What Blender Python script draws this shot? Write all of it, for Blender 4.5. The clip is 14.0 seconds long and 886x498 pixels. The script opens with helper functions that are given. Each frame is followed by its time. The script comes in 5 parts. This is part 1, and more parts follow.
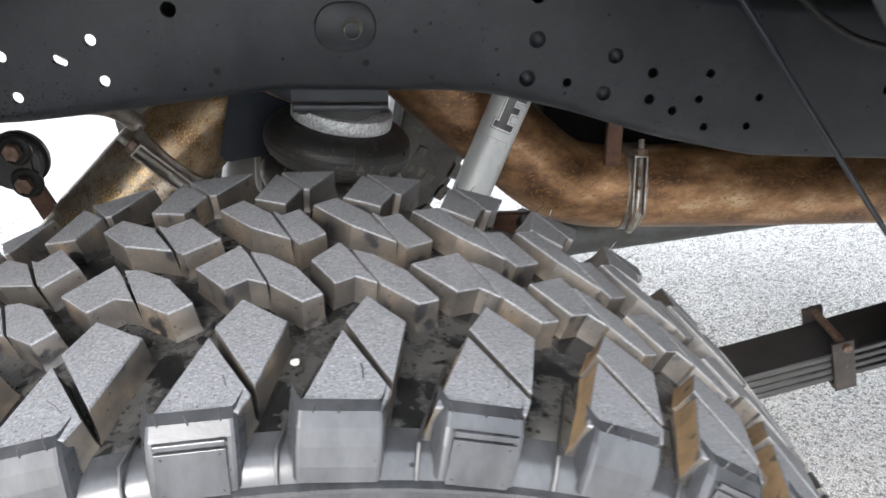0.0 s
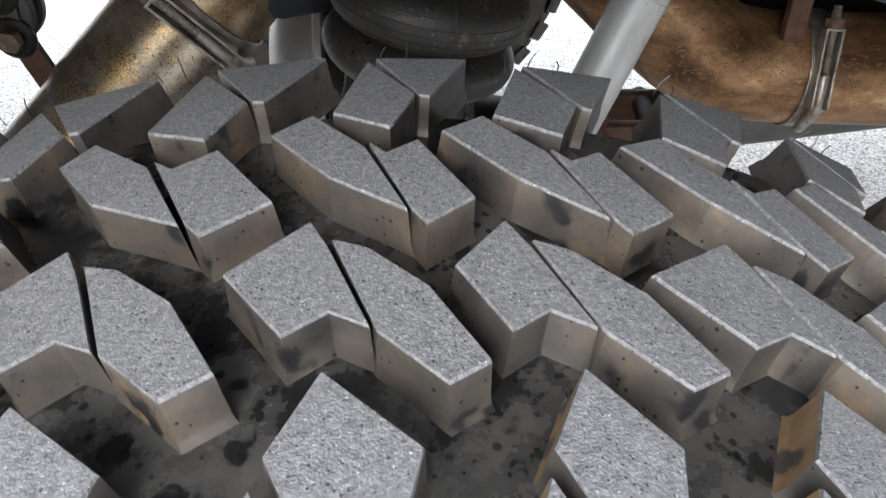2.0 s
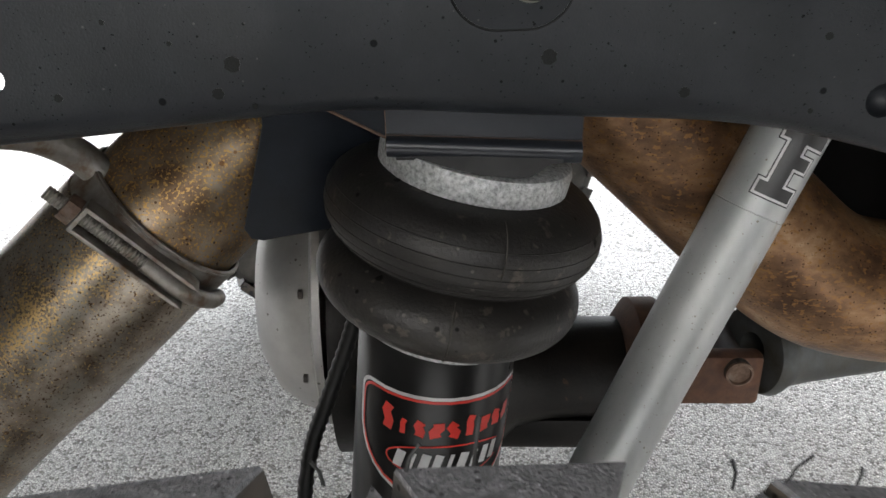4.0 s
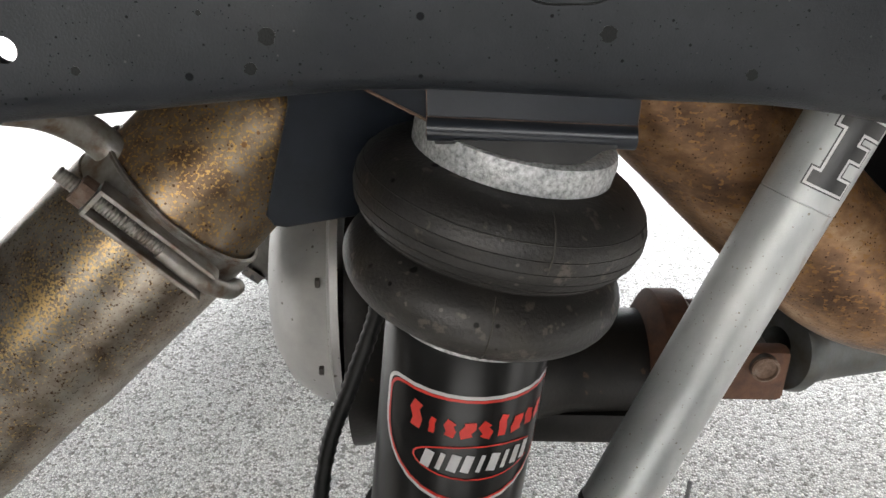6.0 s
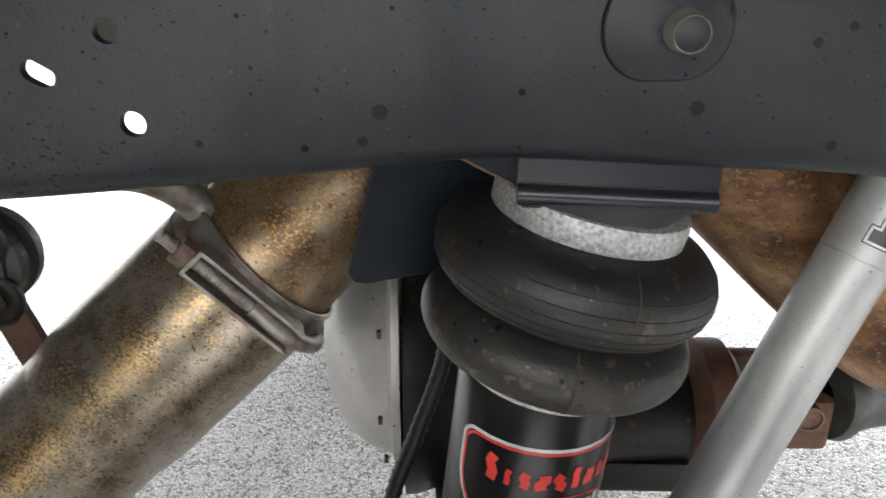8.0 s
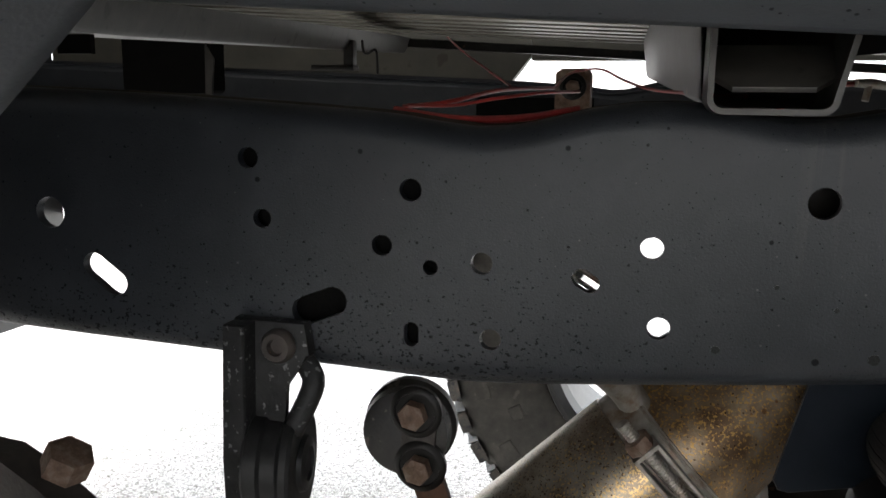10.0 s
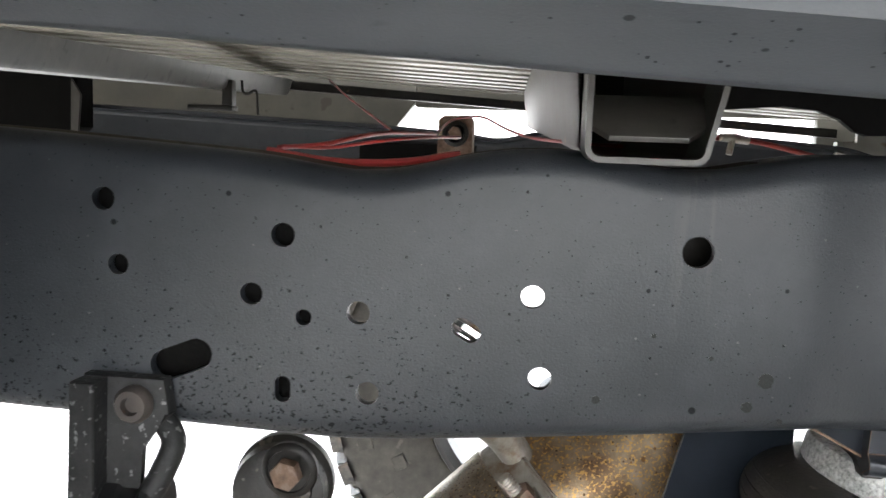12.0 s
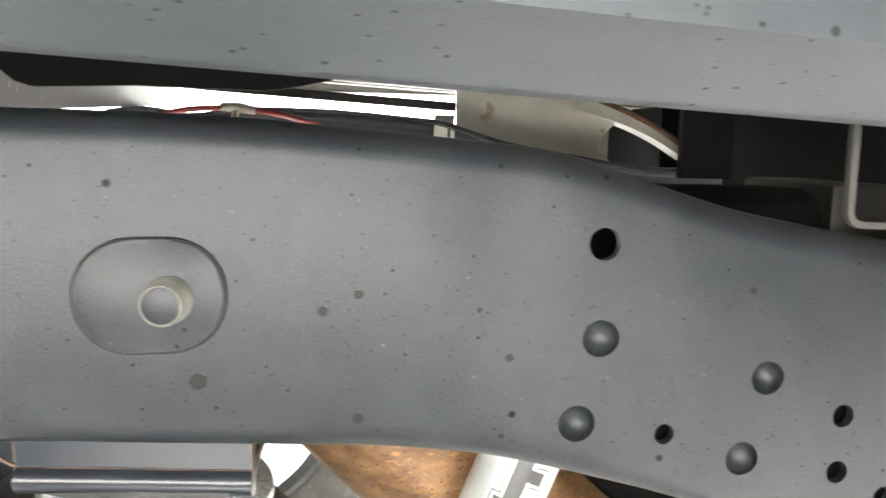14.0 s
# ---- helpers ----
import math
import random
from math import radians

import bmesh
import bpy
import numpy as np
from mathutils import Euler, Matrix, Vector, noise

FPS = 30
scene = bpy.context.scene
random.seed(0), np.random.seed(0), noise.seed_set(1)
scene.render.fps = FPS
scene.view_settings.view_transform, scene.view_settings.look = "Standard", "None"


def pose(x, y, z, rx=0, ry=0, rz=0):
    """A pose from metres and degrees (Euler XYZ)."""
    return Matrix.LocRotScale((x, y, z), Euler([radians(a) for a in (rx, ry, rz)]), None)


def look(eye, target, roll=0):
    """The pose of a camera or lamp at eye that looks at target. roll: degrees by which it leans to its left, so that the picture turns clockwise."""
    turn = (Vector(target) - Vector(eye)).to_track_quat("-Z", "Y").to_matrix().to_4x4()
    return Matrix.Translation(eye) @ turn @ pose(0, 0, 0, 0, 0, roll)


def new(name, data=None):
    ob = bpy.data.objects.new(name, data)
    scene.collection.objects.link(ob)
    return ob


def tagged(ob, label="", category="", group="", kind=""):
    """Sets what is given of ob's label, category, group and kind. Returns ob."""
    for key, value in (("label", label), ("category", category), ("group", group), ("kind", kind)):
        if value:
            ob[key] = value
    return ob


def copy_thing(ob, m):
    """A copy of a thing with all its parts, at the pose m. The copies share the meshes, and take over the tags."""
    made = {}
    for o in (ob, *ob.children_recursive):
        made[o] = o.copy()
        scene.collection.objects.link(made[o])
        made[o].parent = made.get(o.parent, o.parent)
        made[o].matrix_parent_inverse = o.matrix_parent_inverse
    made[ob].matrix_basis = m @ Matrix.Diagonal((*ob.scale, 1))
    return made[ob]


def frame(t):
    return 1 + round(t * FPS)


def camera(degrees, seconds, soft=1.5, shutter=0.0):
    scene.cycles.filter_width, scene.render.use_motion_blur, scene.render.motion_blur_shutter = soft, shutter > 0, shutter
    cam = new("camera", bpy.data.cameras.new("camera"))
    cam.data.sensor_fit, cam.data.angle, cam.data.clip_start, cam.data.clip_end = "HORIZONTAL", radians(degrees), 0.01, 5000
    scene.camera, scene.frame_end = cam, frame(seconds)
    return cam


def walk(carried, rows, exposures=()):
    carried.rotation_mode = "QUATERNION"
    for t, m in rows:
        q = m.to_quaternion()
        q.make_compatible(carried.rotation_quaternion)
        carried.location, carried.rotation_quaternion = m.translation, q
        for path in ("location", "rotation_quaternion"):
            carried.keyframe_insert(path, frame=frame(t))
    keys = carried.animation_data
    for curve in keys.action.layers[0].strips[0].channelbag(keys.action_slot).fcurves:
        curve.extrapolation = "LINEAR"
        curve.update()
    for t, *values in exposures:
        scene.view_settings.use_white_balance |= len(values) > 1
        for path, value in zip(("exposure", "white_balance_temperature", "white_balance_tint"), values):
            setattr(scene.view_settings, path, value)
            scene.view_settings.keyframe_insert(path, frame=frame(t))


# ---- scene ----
cam = camera(58.5, 14.0, shutter=0.25)
PATH = [
    (0, (0.034, 0.018, 1.122), (0.114, 1.791, 0.2), -1.4),
    (0.5, (-0.038, 0.124, 1.085), (0.06, 1.825, 0.038), -0.5),
    (1, (-0.052, 0.219, 1.051), (-0.016, 1.849, -0.108), 0.1),
    (1.5, (-0.044, 0.261, 1.034), (-0.03, 1.856, -0.173), 0.3),
    (2, (-0.028, 0.27, 1.042), (-0.065, 1.849, -0.185), -0.9),
    (2.5, (-0.037, 0.286, 1.064), (-0.071, 1.97, -0.013), -1.4),
    (2.7, (-0.036, 0.317, 1.051), (-0.059, 2.082, 0.113), -1.7),
    (4.8, (-0.065, 0.531, 0.976), (-0.143, 2.343, 0.134), -0.6),
    (5, (-0.067, 0.531, 0.976), (-0.137, 2.336, 0.116), -0.7),
    (5.5, (-0.071, 0.531, 0.973), (-0.126, 2.329, 0.1), -0.5),
    (6, (-0.08, 0.525, 0.973), (-0.123, 2.319, 0.089), 0.0),
    (6.5, (-0.087, 0.526, 0.977), (-0.123, 2.313, 0.081), 0.1),
    (7, (-0.098, 0.524, 0.977), (-0.131, 2.323, 0.105), 0.5),
    (7.5, (-0.109, 0.52, 0.982), (-0.131, 2.34, 0.154), 0.6),
    (8, (-0.129, 0.511, 0.992), (-0.18, 2.346, 0.199), 0.0),
    (8.5, (-0.186, 0.484, 1.012), (-0.449, 2.342, 0.321), -0.9),
    (8.7, (-0.205, 0.468, 1.012), (-0.583, 2.33, 0.388), -1.1),
    (9, (-0.238, 0.457, 1.017), (-0.743, 2.311, 0.462), -1.1),
    (9.2, (-0.25, 0.449, 1.018), (-0.809, 2.3, 0.505), -0.7),
    (11.3, (-0.352, 0.443, 1.01), (-0.653, 2.406, 0.772), 2.6),
    (11.5, (-0.344, 0.448, 1.01), (-0.615, 2.415, 0.771), 2.5),
    (12, (-0.298, 0.464, 1.014), (-0.529, 2.436, 0.775), 2.2),
    (12.3, (-0.269, 0.482, 1.015), (-0.511, 2.451, 0.757), 1.6),
    (12.5, (-0.235, 0.487, 1.016), (-0.442, 2.461, 0.768), 1.8),
    (13, (-0.136, 0.516, 1.016), (-0.165, 2.501, 0.768), 2.4),
    (13.3, (-0.069, 0.534, 1.019), (0.005, 2.515, 0.758), 2.3),
    (13.5, (-0.024, 0.54, 1.015), (0.086, 2.522, 0.766), 1.9),
    (14, (0.068, 0.55, 1.009), (0.274, 2.522, 0.749), 1.2),
]
EXPOSURES = [(0.0, 1.9, 6450, 10), (0.5, 2.0, 6450, 10), (1.0, 1.9, 6450, 10), (1.5, 1.6, 6450, 10), (2.0, 1.7, 6450, 10), (2.7, 1.35, 6450, 10), (4.8, 1.87, 6850, 10), (6.0, 2.12, 6850, 10), (7.0, 2.2, 6800, 10), (8.0, 2.25, 6700, 10), (8.5, 1.7, 6800, 10), (9.0, 1.15, 6850, 10), (9.2, 1.15, 6850, 10), (11.3, 3.05, 6700, 10), (12.0, 3.3, 6700, 9), (12.3, 3.6, 6750, 8), (12.5, 3.75, 6850, 8), (13.0, 4.2, 6900, 8), (13.5, 4.25, 6950, 8), (14.0, 4.35, 7000, 8)]
walk(cam, [(t, look(eye, target, roll)) for t, eye, target, roll in PATH], EXPOSURES)

# ---- light ----
sky_world = bpy.data.worlds.new("sky")
scene.world = sky_world
sky_world.use_nodes = True
wn = sky_world.node_tree
sky_tex = wn.nodes.new("ShaderNodeTexSky")
sky_tex.sky_type, sky_tex.sun_disc = "NISHITA", False
sky_tex.sun_elevation, sky_tex.sun_rotation = radians(36), radians(197)
sky_tex.air_density, sky_tex.dust_density = 1.0, 4.0
haze = wn.nodes.new("ShaderNodeMix")
haze.data_type = "RGBA"
haze.inputs[0].default_value = 0.75
haze.inputs[7].default_value = (10.5, 11.1, 12.0, 1)
wn.links.new(sky_tex.outputs[0], haze.inputs[6])
wn.links.new(haze.outputs[2], wn.nodes["Background"].inputs[0])
wn.nodes["Background"].inputs[1].default_value = 0.15
sun = new("sun", bpy.data.lights.new("sun", "SUN"))
sun.data.energy, sun.data.angle, sun.data.color = 1.5, radians(26), (1.0, 0.985, 0.97)
sun.matrix_world = look((-1.3, -4.2, 4.2), (0, 0.4, 0.9))


# ---- materials ----
def material(name, stops, rough=(0.5, 0.7), metal=0.0, scale=40.0, stretch=(1, 1, 1), detail=6.0, bump=0.1, bump_scale=300.0,
             spots=None, coat=0.0, distance=0.001, spec=0.5, dots=None):
    """Noise-driven colour ramp, a fine bump and optional speckles: spots = (colour, scale, threshold)."""
    m = bpy.data.materials.new(name)
    m.use_nodes = True
    nt = m.node_tree
    bsdf = nt.nodes["Principled BSDF"]
    geo = nt.nodes.new("ShaderNodeTexCoord")
    mp = nt.nodes.new("ShaderNodeMapping")
    mp.inputs["Scale"].default_value = stretch
    nt.links.new(geo.outputs["Object"], mp.inputs[0])
    info = nt.nodes.new("ShaderNodeObjectInfo")
    spread = nt.nodes.new("ShaderNodeVectorMath")
    spread.operation = "SCALE"
    spread.inputs[0].default_value = (7.3, 3.1, 5.7)
    nt.links.new(info.outputs["Random"], spread.inputs["Scale"])
    nt.links.new(spread.outputs[0], mp.inputs["Location"])
    n1 = nt.nodes.new("ShaderNodeTexNoise")
    n1.inputs["Scale"].default_value, n1.inputs["Detail"].default_value = scale, detail
    n1.inputs["Roughness"].default_value = 0.65
    nt.links.new(mp.outputs[0], n1.inputs["Vector"])
    ramp = nt.nodes.new("ShaderNodeValToRGB")
    el = ramp.color_ramp.elements
    while len(el) < len(stops):
        el.new(0.5)
    for e, (pos, col) in zip(el, stops):
        e.position, e.color = pos, (*col, 1)
    nt.links.new(n1.outputs[0], ramp.inputs[0])
    colour = ramp.outputs[0]
    n2 = nt.nodes.new("ShaderNodeTexNoise")
    n2.inputs["Scale"].default_value, n2.inputs["Detail"].default_value = bump_scale, 4.0
    nt.links.new(geo.outputs["Object"], n2.inputs["Vector"])
    if spots:
        n3 = nt.nodes.new("ShaderNodeTexNoise")
        n3.inputs["Scale"].default_value, n3.inputs["Detail"].default_value = spots[1], 3.0
        nt.links.new(mp.outputs[0], n3.inputs["Vector"])
        r3 = nt.nodes.new("ShaderNodeValToRGB")
        r3.color_ramp.elements[0].position, r3.color_ramp.elements[1].position = spots[2], spots[2] + 0.05
        nt.links.new(n3.outputs[0], r3.inputs[0])
        mx = nt.nodes.new("ShaderNodeMix")
        mx.data_type = "RGBA"
        nt.links.new(r3.outputs[0], mx.inputs[0])
        nt.links.new(colour, mx.inputs[6])
        mx.inputs[7].default_value = (*spots[0], 1)
        colour = mx.outputs[2]
    dull = None
    for col, size, most, power in dots or ():
        vo = nt.nodes.new("ShaderNodeTexVoronoi")
        vo.inputs["Scale"].default_value = size
        nt.links.new(geo.outputs["Object"], vo.inputs["Vector"])
        sp = nt.nodes.new("ShaderNodeSeparateColor")
        nt.links.new(vo.outputs["Color"], sp.inputs[0])
        pw = nt.nodes.new("ShaderNodeMath")
        pw.operation = "POWER"
        pw.inputs[1].default_value = power
        nt.links.new(sp.outputs[0], pw.inputs[0])
        ml = nt.nodes.new("ShaderNodeMath")
        ml.operation = "MULTIPLY"
        ml.inputs[1].default_value = most
        nt.links.new(pw.outputs[0], ml.inputs[0])
        sb = nt.nodes.new("ShaderNodeMath")
        sb.operation = "SUBTRACT"
        nt.links.new(ml.outputs[0], sb.inputs[0])
        nt.links.new(vo.outputs["Distance"], sb.inputs[1])
        ed = nt.nodes.new("ShaderNodeMapRange")
        ed.inputs[1].default_value, ed.inputs[2].default_value = 0.0, 0.06
        ed.inputs[4].default_value = 0.8
        nt.links.new(sb.outputs[0], ed.inputs[0])
        top = nt.nodes.new("ShaderNodeMath")
        top.operation = "MAXIMUM"
        top.inputs[1].default_value = 0.0
        nt.links.new(ed.outputs[0], top.inputs[0])
        if dull is not None:
            nt.links.new(dull, top.inputs[1])
        dull = top.outputs[0]
        mx = nt.nodes.new("ShaderNodeMix")
        mx.data_type = "RGBA"
        nt.links.new(ed.outputs[0], mx.inputs[0])
        nt.links.new(colour, mx.inputs[6])
        mx.inputs[7].default_value = (*col, 1)
        colour = mx.outputs[2]
    nt.links.new(colour, bsdf.inputs["Base Color"])
    rr = nt.nodes.new("ShaderNodeMapRange")
    rr.inputs[3].default_value, rr.inputs[4].default_value = rough
    nt.links.new(n1.outputs[0], rr.inputs[0])
    nt.links.new(rr.outputs[0], bsdf.inputs["Roughness"])
    bsdf.inputs["Metallic"].default_value = metal
    bsdf.inputs["Coat Weight"].default_value = coat
    shine = nt.nodes.new("ShaderNodeMath")
    shine.name, shine.operation = "shine", "MULTIPLY_ADD"
    shine.inputs[0].default_value, shine.inputs[1].default_value, shine.inputs[2].default_value = 0.0, -spec, spec
    if dull is not None:
        nt.links.new(dull, shine.inputs[0])
    nt.links.new(shine.outputs[0], bsdf.inputs["Specular IOR Level"])
    bp = nt.nodes.new("ShaderNodeBump")
    bp.inputs["Strength"].default_value, bp.inputs["Distance"].default_value = bump, distance
    nt.links.new(n2.outputs[0], bp.inputs["Height"])
    nt.links.new(bp.outputs[0], bsdf.inputs["Normal"])
    return m


def grey(v, warm=0.0):
    return (v * (1 + warm), v, v * (1 - warm))


RAIL = material("rail_paint", [(0.3, (0.0095, 0.0112, 0.0135)), (0.5, (0.013, 0.015, 0.018)), (0.7, (0.019, 0.0215, 0.025))], (0.36, 0.52), 0, 22, bump=0.4, bump_scale=800,
                distance=0.0005, spec=0.33,
                dots=[((0.004, 0.004, 0.005), 110, 0.28, 18), ((0.005, 0.005, 0.006), 300, 0.32, 18), ((0.004, 0.004, 0.005), 640, 0.34, 12), ((0.085, 0.085, 0.085), 240, 0.2, 13)])


def on_top(mat, colour, build):
    """Lays one more colour over a material where the value that build() gives is high."""
    nt = mat.node_tree
    bsdf = nt.nodes["Principled BSDF"]
    old = bsdf.inputs["Base Color"].links[0].from_socket
    tc = nt.nodes.new("ShaderNodeTexCoord")
    sep = nt.nodes.new("ShaderNodeSeparateXYZ")
    nt.links.new(tc.outputs["Object"], sep.inputs[0])

    def op(kind, a, b=0.0, c=0.0):
        n = nt.nodes.new("ShaderNodeMath")
        n.operation = kind
        for i, v in enumerate((a, b, c)):
            if isinstance(v, (int, float)):
                n.inputs[i].default_value = v
            else:
                nt.links.new(v, n.inputs[i])
        return n.outputs[0]

    def speck(scale, stretch):
        mp = nt.nodes.new("ShaderNodeMapping")
        mp.inputs["Scale"].default_value = stretch
        nt.links.new(tc.outputs["Object"], mp.inputs[0])
        n = nt.nodes.new("ShaderNodeTexNoise")
        n.inputs["Scale"].default_value, n.inputs["Detail"].default_value = scale, 4.0
        nt.links.new(mp.outputs[0], n.inputs["Vector"])
        return n.outputs[0]

    mx = nt.nodes.new("ShaderNodeMix")
    mx.data_type = "RGBA"
    amount = build(op, sep.outputs[0], sep.outputs[2], speck)
    nt.links.new(amount, mx.inputs[0])
    if colour[0] < 0.02:
        before = bsdf.inputs["Specular IOR Level"].links[0].from_socket
        nt.links.new(op("MULTIPLY", before, op("SUBTRACT", 1.0, amount)), bsdf.inputs["Specular IOR Level"])
    nt.links.new(old, mx.inputs[6])
    mx.inputs[7].default_value = (*colour, 1)
    nt.links.new(mx.outputs[2], bsdf.inputs["Base Color"])


def drip(op, x, z, speck):
    band = op("SUBTRACT", 1.0, op("MULTIPLY", op("ABSOLUTE", op("ADD", x, 0.212)), 70.0))
    streak = op("MULTIPLY", op("SUBTRACT", speck(55.0, (3.0, 1.0, 0.10)), 0.50), 7.0)
    high = op("MULTIPLY", op("SUBTRACT", z, 0.055), 30.0)
    return op("MINIMUM", op("MAXIMUM", op("MULTIPLY", op("MULTIPLY", op("MAXIMUM", band, 0.0), streak), op("MINIMUM", op("MAXIMUM", high, 0.0), 1.0)), 0.0), 0.7)


def grime(op, x, z, speck):
    low = op("SUBTRACT", 1.0, op("MULTIPLY", op("ADD", z, -0.0), 11.0))
    rear = op("MULTIPLY", op("SUBTRACT", -0.22, x), 6.0)
    amount = op("MULTIPLY", op("MINIMUM", op("MAXIMUM", low, 0.0), 1.0), op("MINIMUM", op("MAXIMUM", rear, 0.25), 1.0))
    return op("MINIMUM", op("MAXIMUM", op("MULTIPLY", op("SUBTRACT", speck(430.0, (0.8, 1.0, 1.0)), op("SUBTRACT", 0.71, op("MULTIPLY", amount, 0.15))), 16.0), 0.0), 0.8)


on_top(RAIL, (0.040, 0.040, 0.038), drip)
on_top(RAIL, (0.007, 0.007, 0.008), grime)
# Worn grey tops; the palest dots and spots are painted glints.
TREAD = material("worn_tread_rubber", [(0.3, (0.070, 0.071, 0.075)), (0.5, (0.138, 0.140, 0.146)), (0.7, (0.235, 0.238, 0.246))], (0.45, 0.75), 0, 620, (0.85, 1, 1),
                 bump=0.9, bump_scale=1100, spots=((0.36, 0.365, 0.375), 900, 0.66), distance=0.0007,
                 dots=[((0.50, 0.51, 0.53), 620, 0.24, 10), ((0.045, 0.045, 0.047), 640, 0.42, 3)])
# Groove dirt and wet stains, its base darkened further for shade between lugs.
VALLEY = material("dirty_shaded_groove", [(0.36, (0.006, 0.006, 0.006)), (0.445, (0.010, 0.010, 0.010)), (0.465, (0.026, 0.0255, 0.025)), (0.68, (0.062, 0.059, 0.054))], (0.12, 0.42), 0, 30,
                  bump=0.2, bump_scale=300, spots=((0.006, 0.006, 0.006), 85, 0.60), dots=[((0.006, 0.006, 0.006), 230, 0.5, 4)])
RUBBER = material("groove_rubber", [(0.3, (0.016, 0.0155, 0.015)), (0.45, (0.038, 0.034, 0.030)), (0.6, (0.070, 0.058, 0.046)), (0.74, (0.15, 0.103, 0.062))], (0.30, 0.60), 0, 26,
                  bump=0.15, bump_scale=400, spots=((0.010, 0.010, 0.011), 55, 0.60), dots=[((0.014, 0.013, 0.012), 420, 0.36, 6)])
SIDEWALL = material("sidewall_rubber", [(0.35, (0.016, 0.0165, 0.018)), (0.7, (0.040, 0.041, 0.043))], (0.16, 0.32), 0, 26, (1.6, 1, 0.6), bump=0.06, bump_scale=500,
                    dots=[((0.008, 0.008, 0.008), 150, 0.3, 10)])
TAN_FACE = material("tan_block_face", [(0.3, (0.13, 0.085, 0.045)), (0.7, (0.26, 0.17, 0.09))], (0.6, 0.8), 0, 60, bump=0.3, bump_scale=300, spots=((0.05, 0.045, 0.04), 45, 0.6))
BELLOWS = material("bellows_rubber", [(0.3, (0.007, 0.0065, 0.0062)), (0.5, (0.016, 0.0148, 0.0135)), (0.7, (0.036, 0.032, 0.027))], (0.38, 0.60), 0, 22, bump=0.5, bump_scale=420,
                   spots=((0.070, 0.060, 0.050), 95, 0.63), dots=[((0.15, 0.14, 0.13), 120, 0.22, 16), ((0.006, 0.006, 0.006), 80, 0.3, 7)])
BLACK = material("black_paint", [(0.3, grey(0.012)), (0.7, grey(0.03))], (0.3, 0.5), 0, 30, bump=0.1)
BRACKET = material("bracket_paint", [(0.3, (0.012, 0.0145, 0.019)), (0.7, (0.020, 0.0235, 0.030))], (0.26, 0.38), 0, 30, bump=0.1)
BLUEBLACK = material("blue_black_sheet", [(0.3, (0.0038, 0.0058, 0.0092)), (0.7, (0.0085, 0.0122, 0.0178))], (0.36, 0.5), 0, 30, bump=0.1, spec=0.24)
# Near-black with deep shade put into the colour; some real parts wear it too.
SHADE = material("painted_shade_black", [(0.3, (0.002, 0.002, 0.002)), (0.7, (0.005, 0.0047, 0.0044))], (0.6, 0.8), 0, 30, bump=0.2, spec=0.04)
CREAM = material("cream_panel_paint", [(0.3, (0.34, 0.33, 0.29)), (0.7, (0.44, 0.425, 0.375))], (0.4, 0.6), 0, 14, bump=0.1, spots=((0.25, 0.20, 0.13), 24, 0.68))
CANISTER = material("gloss_black", [(0.3, grey(0.006)), (0.7, grey(0.012))], (0.24, 0.36), 0, 30, bump=0.02, spec=0.3)
DARK = material("dark_steel", [(0.3, (0.015, 0.013, 0.012)), (0.7, (0.05, 0.04, 0.034))], (0.45, 0.7), 0.2, 50, bump=0.4, bump_scale=250,
                spots=((0.14, 0.07, 0.03), 60, 0.68))
PITTED = material("pitted_black", [(0.35, grey(0.005)), (0.7, grey(0.016))], (0.45, 0.7), 0, 90, bump=0.6, bump_scale=250, spots=(grey(0.10), 230, 0.64), spec=0.25)
GREASE = material("greasy_axle_black", [(0.3, (0.003, 0.0028, 0.0026)), (0.7, (0.011, 0.0096, 0.0082))], (0.34, 0.6), 0.1, 40, bump=0.3, bump_scale=250, spots=((0.05, 0.030, 0.016), 70, 0.69), spec=0.25)
ZINC = material("galvanised_plate", [(0.34, (0.22, 0.225, 0.22)), (0.5, (0.46, 0.47, 0.465)), (0.66, (0.66, 0.67, 0.665))], (0.35, 0.55), 0.4, 330, bump=0.6, bump_scale=600)
SHOCK = material("silver_paint", [(0.3, (0.37, 0.385, 0.382)), (0.7, (0.49, 0.505, 0.50))], (0.36, 0.50), 0.35, 30, (1, 1, 0.4), bump=0.15, bump_scale=700, spots=((0.36, 0.34, 0.30), 45, 0.68),
                 dots=[((0.26, 0.24, 0.21), 420, 0.35, 7), ((0.19, 0.16, 0.12), 260, 0.28, 12)])
TAIL = material("tailpipe_steel", [(0.30, (0.135, 0.100, 0.072)), (0.43, (0.225, 0.185, 0.145)), (0.55, (0.335, 0.295, 0.245)), (0.72, (0.440, 0.410, 0.365))],
                (0.24, 0.42), 0.85, 30, bump=0.2, bump_scale=700, spots=((0.075, 0.042, 0.022), 520, 0.60),
                dots=[((0.045, 0.024, 0.012), 420, 0.42, 6), ((0.10, 0.052, 0.024), 120, 0.26, 9)])


